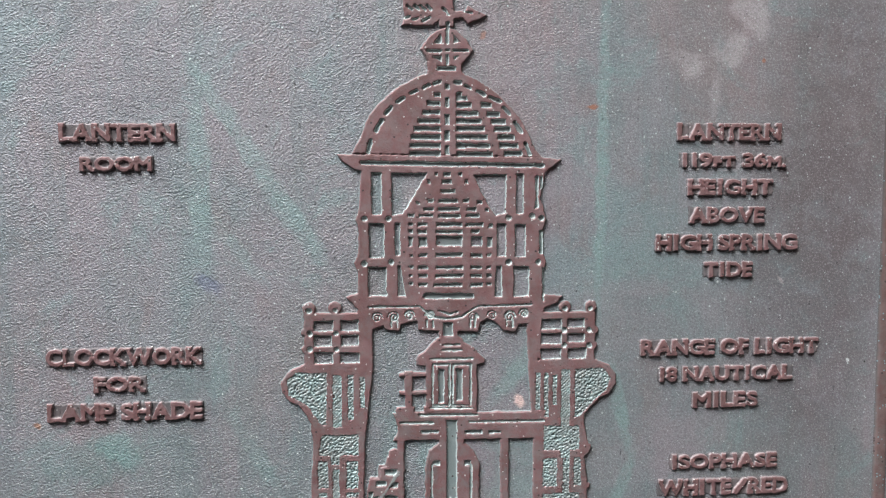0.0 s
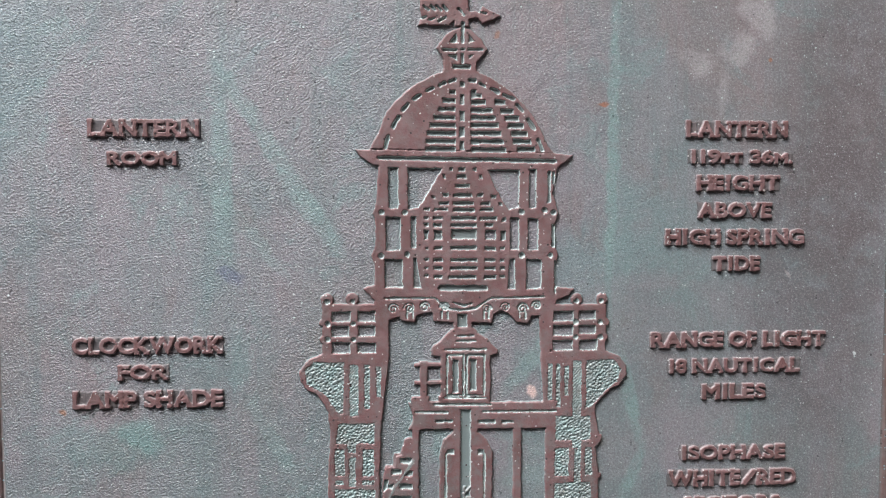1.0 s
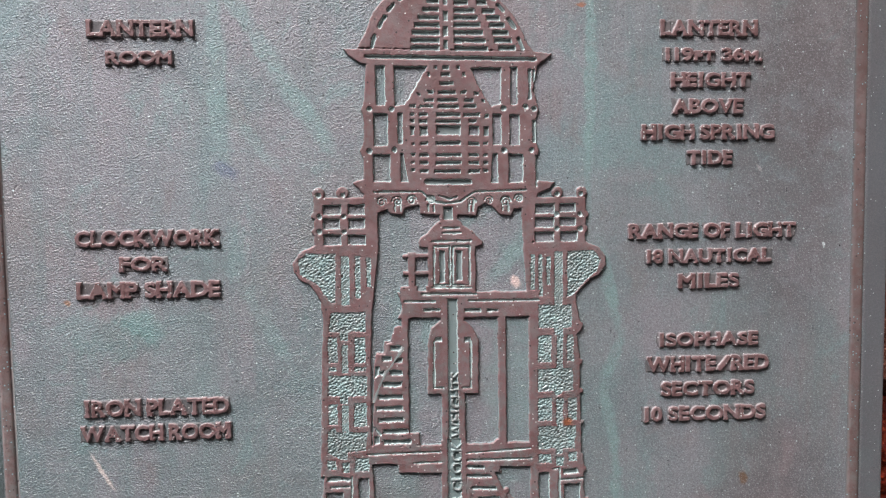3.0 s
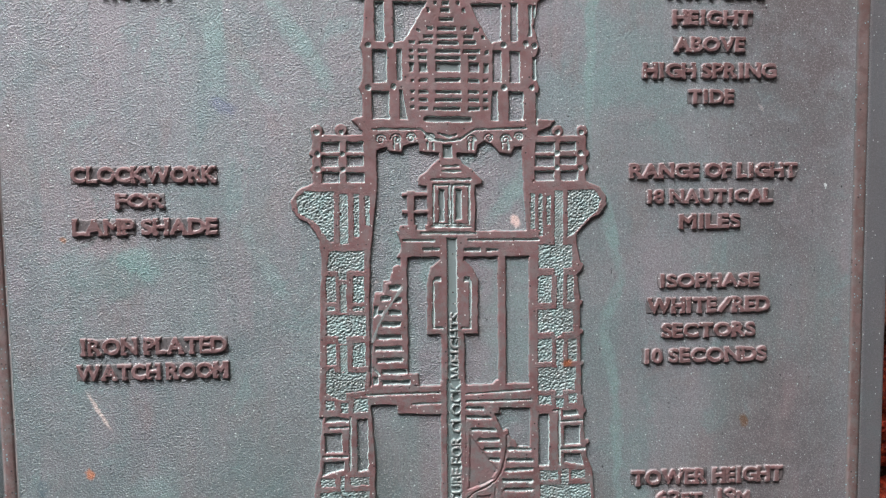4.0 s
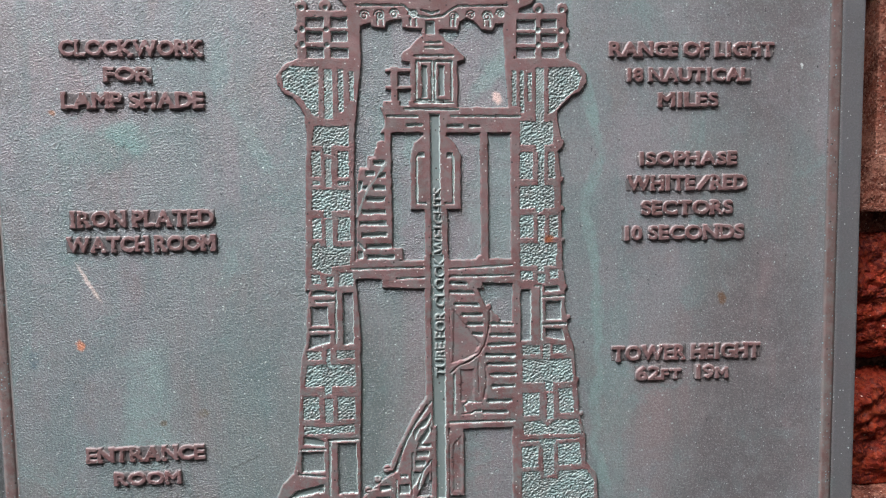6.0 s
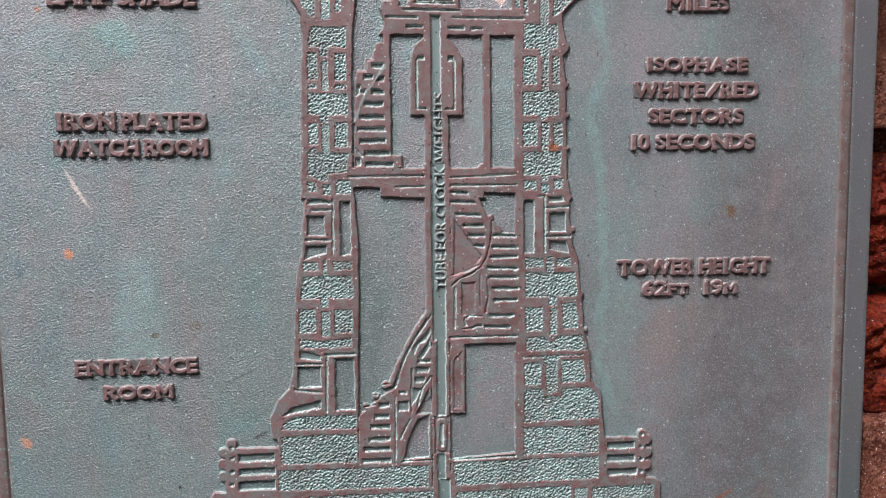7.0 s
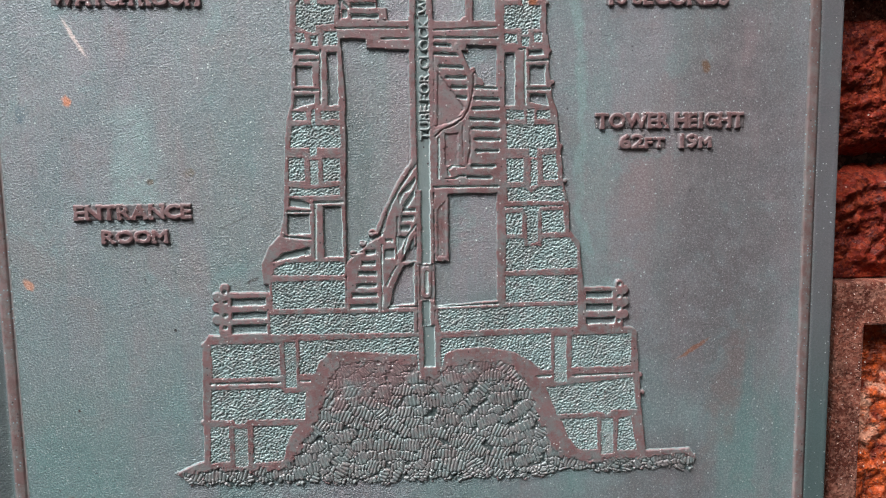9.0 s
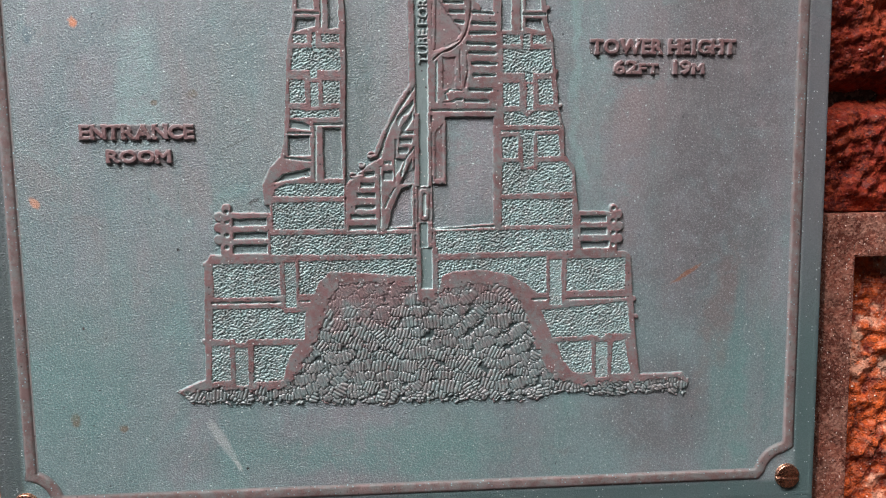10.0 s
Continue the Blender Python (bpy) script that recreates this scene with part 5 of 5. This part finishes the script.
slot(-7.2, -82.4, -1.6, -79.9, 0.3)
slot(-7.8, -87.0, -3.2, -84.4, 0.3)
slot(-15.5, -99.6, -10.9, -95.0, 0.3)
hollow([(-9.8, -89.4), (-3.8, -89.6), (-9.9, -97.7)], 0.3)
slot(-24.0, -97.6, -19.5, -95.6, 0.25)
slot(-26.0, -102.8, -19.6, -100.7, 0.25)
slot(-27.9, -107.5, -19.4, -105.4, 0.25)
slot(-28.8, -113.2, -19.3, -111.1, 0.25)
slot(-30.9, -117.7, -19.4, -115.6, 0.25)
slot(-31.8, -122.9, -19.2, -120.8, 0.25)
slot(-6.6, -78.1, -0.9, -76.6, 0.3)
slot(-6.9, -82.3, -1.8, -80.5, 0.3)
slot(-14.7, -91.9, -11.7, -90.6, 0.4)
slot(-14.9, -97.6, -12.5, -95.5, 0.4)
groove([(-16.6, -93.4), (-16.9, -123.4)], 0.6, 0.6)
groove([(-0.4, -57.0), (-4.3, -62.3), (-7.9, -67.3), (-11.6, -73.9), (-14.8, -81.5), (-16.7, -88.7)], 0.7, 0.5)
ridge("lower_stair", [(-0.5, -82.1), (-5.8, -93.6), (-9.9, -103.9), (-13.4, -113.0), (-16.2, -122.7)], 1.9, 1.65)
groove([(-0.8, -84.4), (-4.7, -89.5), (-6.9, -97.5)], 0.7, 0.4)
groove([(-10.1, -103.4), (-13.3, -109.1), (-14.7, -112.2)], 0.7, 0.5)
groove([(-9.2, -80.6), (-9.5, -100.0)], 0.6, 0.7)
disc("lower_stair", -21.0, -87.6, 1.7)
disc("lower_stair", -25.5, -92.4, 1.5)
disc("lower_stair", -29.7, -96.9, 1.5)
disc("lower_stair", -31.0, -101.3, 1.2)
disc("lower_stair", -31.2, -106.5, 1.2)
disc("lower_stair", -31.3, -111.7, 1.2)
groove([(-22.6, -87.3), (-19.5, -87.1)], 0.6, 0.8)
groove([(-26.7, -91.8), (-21.6, -91.4)], 0.6, 0.8)
groove([(-30.4, -97.2), (-25.8, -96.5)], 0.6, 0.8)
slab("entrance_door", [(8.0, -75.8), (13.6, -70.8), (14.6, -72.1), (14.4, -101.7), (7.8, -101.5)])
hollow([(9.5, -77.1), (13.1, -73.6), (12.9, -99.3), (9.3, -99.2)], 1.1)
groove([(-13.8, -122.7), (-1.1, -122.6)], 0.8, 0.4)
groove([(9.1, -123.0), (37.0, -122.1)], 0.8, 0.4)
# handrails on the base
bar("base_rail", -92.1, -136.2, -69.0, -114.3)
slot(-86.0, -120.0, -70.6, -116.7, 0)
slot(-86.0, -126.2, -70.3, -123.1, 0)
slot(-86.2, -133.1, -70.5, -129.0, 0)
slot(-87.3, -114.6, -68.7, -110.5, 0)
ridge("base_rail", [(-86.9, -114.3), (-69.7, -114.9)], 1.6)
disc("base_rail", -92.3, -115.7, 2.4)
disc("base_rail", -92.5, -120.8, 2.4)
disc("base_rail", -92.7, -126.4, 2.4)
disc("base_rail", -88.8, -112.2, 2.4)
pit(-88.8, -113.5, 0.9, 0.4)
pit(-88.7, -118.4, 0.9, 0.4)
pit(-88.9, -124.3, 0.9, 0.4)
pit(-89.2, -130.2, 0.9, 0.4)
bar("base_rail", 78.6, -137.2, 97.8, -115.8)
slot(79.6, -120.8, 92.3, -117.6, 0)
slot(79.6, -126.9, 92.4, -123.7, 0)
slot(79.7, -133.4, 93.6, -130.1, 0)
slot(79.5, -115.4, 93.3, -112.0, 0)
ridge("base_rail", [(79.5, -116.0), (93.9, -116.5)], 1.6)
disc("base_rail", 98.2, -117.1, 2.3)
disc("base_rail", 98.3, -123.0, 2.3)
disc("base_rail", 98.4, -128.9, 2.3)
disc("base_rail", 95.7, -114.4, 2.3)
pit(95.7, -114.4, 0.9, 0.4)
pit(95.5, -120.3, 0.9, 0.4)
pit(95.6, -126.2, 0.9, 0.4)
pit(95.7, -132.1, 0.9, 0.4)
# foundation
slab("foundation", [(-100.0, -137.6), (-96.7, -133.4), (-71.6, -133.8), (0.6, -135.1), (0.6, -133.5), (10.1, -133.7), (10.1, -134.8), (77.6, -134.3), (102.3, -135.3), (104.7, -137.9), (106.2, -159.0), (107.7, -178.9), (110.1, -196.8), (131.8, -196.6), (135.4, -201.6), (132.0, -206.2), (115.7, -205.1), (78.3, -203.3), (61.3, -205.7), (-33.4, -204.9), (-95.5, -202.9), (-110.1, -202.4), (-115.5, -198.9), (-108.4, -195.8), (-101.7, -193.2), (-101.3, -173.3)])
disc("foundation", 106.5, -159.0, 1.2)
disc("foundation", 107.8, -167.5, 1.2)
disc("foundation", -99.5, -138.1, 1.2)
disc("foundation", -101.4, -174.7, 1.2)
stone_bar(-96.2, -153.9, -65.1, -138.0)
hatched(-62.8, -159.3, -57.8, -137.8)
groove([(-96.7, -156.5), (-65.5, -156.7)], 0.9, 0.4)
groove([(-55.9, -156.4), (-51.6, -156.5)], 0.9, 0.4)
stone([(-96.8, -159.5), (-65.6, -159.4), (-63.3, -162.2), (-53.6, -161.6), (-54.6, -174.6), (-81.0, -174.2), (-82.4, -176.1), (-86.4, -175.9), (-87.6, -174.0), (-97.9, -173.7)])
stone([(-98.1, -177.0), (-89.9, -176.7), (-89.8, -193.6), (-98.8, -194.7)])
hatched(-87.4, -196.8, -81.5, -178.2)
stone([(-78.5, -177.3), (-58.1, -177.5), (-63.2, -185.5), (-65.1, -194.6), (-79.1, -195.3)])
stone([(-55.8, -137.3), (-0.5, -137.0), (-0.5, -156.5), (-1.5, -145.5), (-41.3, -142.5), (-46.5, -147.3), (-49.4, -153.2), (-56.3, -153.1)])
stone([(9.8, -138.0), (62.6, -137.1), (62.7, -155.2), (57.7, -155.1), (52.6, -150.2), (44.3, -145.6), (30.5, -142.8), (16.8, -143.7), (11.9, -145.8), (9.6, -154.0)])
stone_bar(72.7, -154.3, 101.7, -138.4)
hatched(64.3, -160.9, 70.2, -138.6)
groove([(56.0, -158.1), (62.4, -158.0)], 0.9, 0.4)
groove([(73.1, -158.2), (102.2, -158.0)], 0.9, 0.4)
stone([(60.2, -163.5), (72.3, -162.4), (102.8, -160.0), (104.8, -176.0), (92.2, -176.2), (90.0, -178.4), (87.7, -176.7), (65.4, -177.2)])
stone([(67.4, -179.5), (85.2, -179.2), (85.7, -195.5), (76.0, -194.9), (71.4, -189.3)])
hatched(87.6, -197.9, 93.3, -180.1)
stone([(95.7, -180.3), (102.0, -179.0), (104.9, -196.1), (95.4, -196.4)])
bar("clock_weight_tube", 0.5, -153.3, 10.0, -131.9)
slot(2.1, -151.7, 7.3, -131.9, 0.2)
# rubble core
rubble([(-113.9, -198.4), (-97.9, -198.3), (-65.8, -199.3), (-57.5, -191.2), (-51.2, -180.2), (-46.1, -169.3), (-43.0, -155.6), (-37.5, -148.9), (-13.2, -149.4), (-2.4, -151.0), (0.8, -156.6), (7.9, -157.3), (14.0, -151.9), (30.5, -148.9), (44.3, -152.5), (51.3, -160.5), (55.5, -174.7), (61.2, -189.0), (68.3, -199.3), (84.0, -201.2), (115.6, -199.9), (127.2, -199.1), (134.5, -201.6), (132.1, -208.0), (118.7, -205.8), (92.7, -207.3), (72.7, -204.9), (58.5, -207.9), (-11.5, -207.3), (-38.9, -207.0), (-71.5, -205.9), (-95.6, -205.7), (-111.5, -203.5)])


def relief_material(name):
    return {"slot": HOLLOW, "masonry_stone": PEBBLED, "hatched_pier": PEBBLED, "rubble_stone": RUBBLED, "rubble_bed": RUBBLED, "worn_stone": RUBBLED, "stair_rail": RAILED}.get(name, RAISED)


LABELS = {
    "wind_vane": "brown raised arrow wind vane", "finial": "brown openwork ball finial", "dome": "brown ribbed dome with louvre slots",
    "lantern_room": "brown glazed lantern room with a ribbed lens", "corbel_band": "brown band of scrolled corbels",
    "gallery_rail": "brown raised gallery railing", "tower_wall": "raised outline of the tower's cut wall",
    "lamp_pedestal": "brown panelled lamp pedestal", "foundation": "raised foundation courses round a rubble core",
    "clock_weight_tube": "sunken lettered tube for the clock weights", "base_rail": "brown handrail on the foundation",
}
for ob in tower.meshes(relief_material, plaque).values():
    kind = ob.name.split(".")[0]
    if kind in LABELS:
        tagged(ob, LABELS[kind])

# ---- lettering: built-in font, widened, with slab ends, cast with sloping flanks ----
ENDS = {   # feet and heads of the stems: (across, 0 foot or 1 head)
    "A": "00 10", "B": "00 01", "D": "00 01", "E": "00 01", "F": "00 01", "H": "00 01 10 11", "I": "50 51", "K": "00 01 10 11", "L": "00 01",
    "M": "00 01 10 11", "N": "00 01 11", "P": "00 01", "R": "00 01 10", "T": "50", "U": "01 11", "V": "01 11", "W": "01 11", "1": "50",
}
glyphs = {}


def glyph(ch):
    """Outline segments of a character, one unit high, and its width."""
    if ch not in glyphs:
        data = bpy.data.curves.new("glyph", "FONT")
        data.body, data.size, data.resolution_u = ch, 1.0, 4
        ob = new("glyph", data)
        me = bpy.data.meshes.new_from_object(ob.evaluated_get(bpy.context.evaluated_depsgraph_get()))
        counts = {}
        for p in me.polygons:
            for e in p.edge_keys:
                counts[e] = counts.get(e, 0) + 1
        co = [(v.co.x, v.co.y) for v in me.vertices]
        x0, x1 = min(c[0] for c in co), max(c[0] for c in co)
        cap = 0.729 if ch in "./" else max(c[1] for c in co) - min(c[1] for c in co)
        y0 = 0.0 if ch in "./" else min(c[1] for c in co)
        co = [((c[0] - x0) / cap, (c[1] - y0) / cap) for c in co]
        glyphs[ch] = ([(co[a], co[b]) for (a, b), n in counts.items() if n == 1], (x1 - x0) / cap)
        bpy.data.objects.remove(ob), bpy.data.curves.remove(data), bpy.data.meshes.remove(me)
    return glyphs[ch]


def inscription(text, u0, v0, u1, v1, rise=1.62, bold=0.42, slabs=True, draft=0.45, gap=0.12, turned=False, low=0.0):
    """One line of raised letters filling the given stretch; small letters stand for smaller capitals."""
    if slabs:
        v0, v1 = v0 + 0.35, v1 - 0.35
    sizes = [0.74 if c.islower() or c == "." else 1.0 for c in text]
    widths = [0.24 if c == " " else 0.95 if c == "/" else (0.4 if c in "I1" else glyph(c.upper())[1]) * s for c, s in zip(text, sizes)]
    total = sum(widths) + gap * (len(text) - 1)
    long, tall = (v1 - v0, u1 - u0) if turned else (u1 - u0, v1 - v0)
    cap, kx = tall - 2 * bold, (long - 2 * bold) / total
    f = Field(u0 - 2, v0 - 2, u1 + 2, v1 + 2, 0.22, 0.26)
    at = bold
    for c, s, width in zip(text, sizes, widths):
        if c != " ":
            seg, full = glyph(c.upper())
            sx = kx if c in "I1" else kx * width / full
            inset = (kx * width - sx * full) / 2 if c in "I1" else 0.0
            ident = f.part_id("letter")
            w, U, V = f.window(u0, v0, u1, v1, 1.9)
            if turned:
                A, B = V - v0, u1 - U
            else:
                A, B = U - u0, V - v0
            near = (A > at - 1.8) & (A < at + kx * width + 1.8)
            cols = np.where(near.any(axis=1 if turned else 0))[0]
            if not len(cols):
                continue
            pick = slice(cols[0], cols[-1] + 1)
            sub = (slice(w[0].start + pick.start, w[0].start + pick.stop), w[1]) if turned else (w[0], slice(w[1].start + pick.start, w[1].start + pick.stop))
            A, B = (A[pick], B[pick]) if turned else (A[:, pick], B[:, pick])
            a, b = A - at, B - bold
            d = outline_distance(a, b, [((p[0] * sx + inset, p[1] * cap * s), (q[0] * sx + inset, q[1] * cap * s)) for p, q in seg]) - bold * 1.3
            if slabs:
                for end in ENDS.get(c.upper(), "").split():
                    x = {"0": 0.13 * cap * s, "5": kx * width / 2, "1": kx * width - 0.13 * cap * s}[end[0]]
                    y = 0.02 * cap if end[1] == "0" else cap * s * 0.98
                    d = np.minimum(d, np.maximum(np.abs(a - x) - 0.2 * cap * s, np.abs(b - y) - 0.14 * cap * s))
            h = low + (rise - low) * np.clip(0.5 - (d + f.wob[sub]) / draft, 0, 1) if low else rise * np.clip(0.5 - (d + f.wob[sub]) / draft, 0, 1)
            h = np.where(d < draft * 0.55, h, 0) + (0.12 * smooth_noise(d.shape, 6)) * (d < -0.1)
            if slabs:   # the ground between the letters stands a little proud
                block = np.maximum(np.abs(a - kx * width / 2) - kx * (width + gap) / 2 - 0.1, np.abs(b - cap * s / 2) - cap * s / 2 - 0.35)
                h = np.maximum(h, 0.26 * rise * np.clip(0.5 - (block + 1.6 * f.wob[sub]) / 0.6, 0, 1))
            more = h > f.h[sub]
            f.h[sub] = np.where(more, h, f.h[sub])
            f.owner[sub] = np.where(more & (h > 0.01), ident, f.owner[sub])
        at += kx * (width + gap)
    f.meshes(lambda name: RAILED if turned else LETTERED, plaque)


inscription("LANTERN", -148.2, 185.1, -104.4, 192.6)
inscription("ROOM", -141.0, 173.6, -113.5, 180.0)
inscription("CLOCKWORK", -156.2, 97.4, -96.5, 105.0)
inscription("FOR", -138.5, 86.8, -118.5, 93.7)
inscription("LAMP SHADE", -156.5, 75.4, -96.6, 83.0)
inscription("IRON PLATED", -155.7, 24.5, -94.3, 32.3)
inscription("WATCH ROOM", -157.3, 13.6, -93.9, 21.2)
inscription("ENTRANCE", -153.6, -79.9, -102.0, -72.4)
inscription("ROOM", -142.1, -90.7, -112.8, -84.0)
inscription("LANTERN", 95.8, 186.4, 139.9, 193.9)
inscription("119ft 36m.", 97.2, 175.3, 142.2, 182.0)
inscription("HEIGHT", 100.6, 164.0, 136.9, 171.2)
inscription("ABOVE", 101.6, 152.5, 133.7, 159.7)
inscription("HIGH SPRING", 87.5, 141.1, 148.1, 148.4)
inscription("TIDE", 108.1, 130.0, 129.0, 137.0)
inscription("RANGE OF LIGHT", 81.8, 97.4, 158.8, 104.7)
inscription("18 NAUTICAL", 89.5, 86.3, 147.9, 93.2)
inscription("MILES", 104.5, 75.0, 132.8, 82.2)
inscription("ISOPHASE", 95.4, 48.6, 142.1, 55.6)
inscription("WHITE/RED", 90.3, 37.2, 147.1, 44.8)
inscription("SECTORS", 97.1, 26.0, 140.6, 33.3)
inscription("10 SECONDS", 88.6, 14.6, 146.1, 22.0)
inscription("TOWER HEIGHT", 83.6, -41.4, 154.9, -33.6)
inscription("62ft  19m", 95.0, -50.8, 139.4, -43.4)
inscription("TUBE FOR CLOCK WEIGHTS", 1.9, -45.6, 6.9, 40.3, 1.5, 0.2, False, 0.5, 0.16, True)
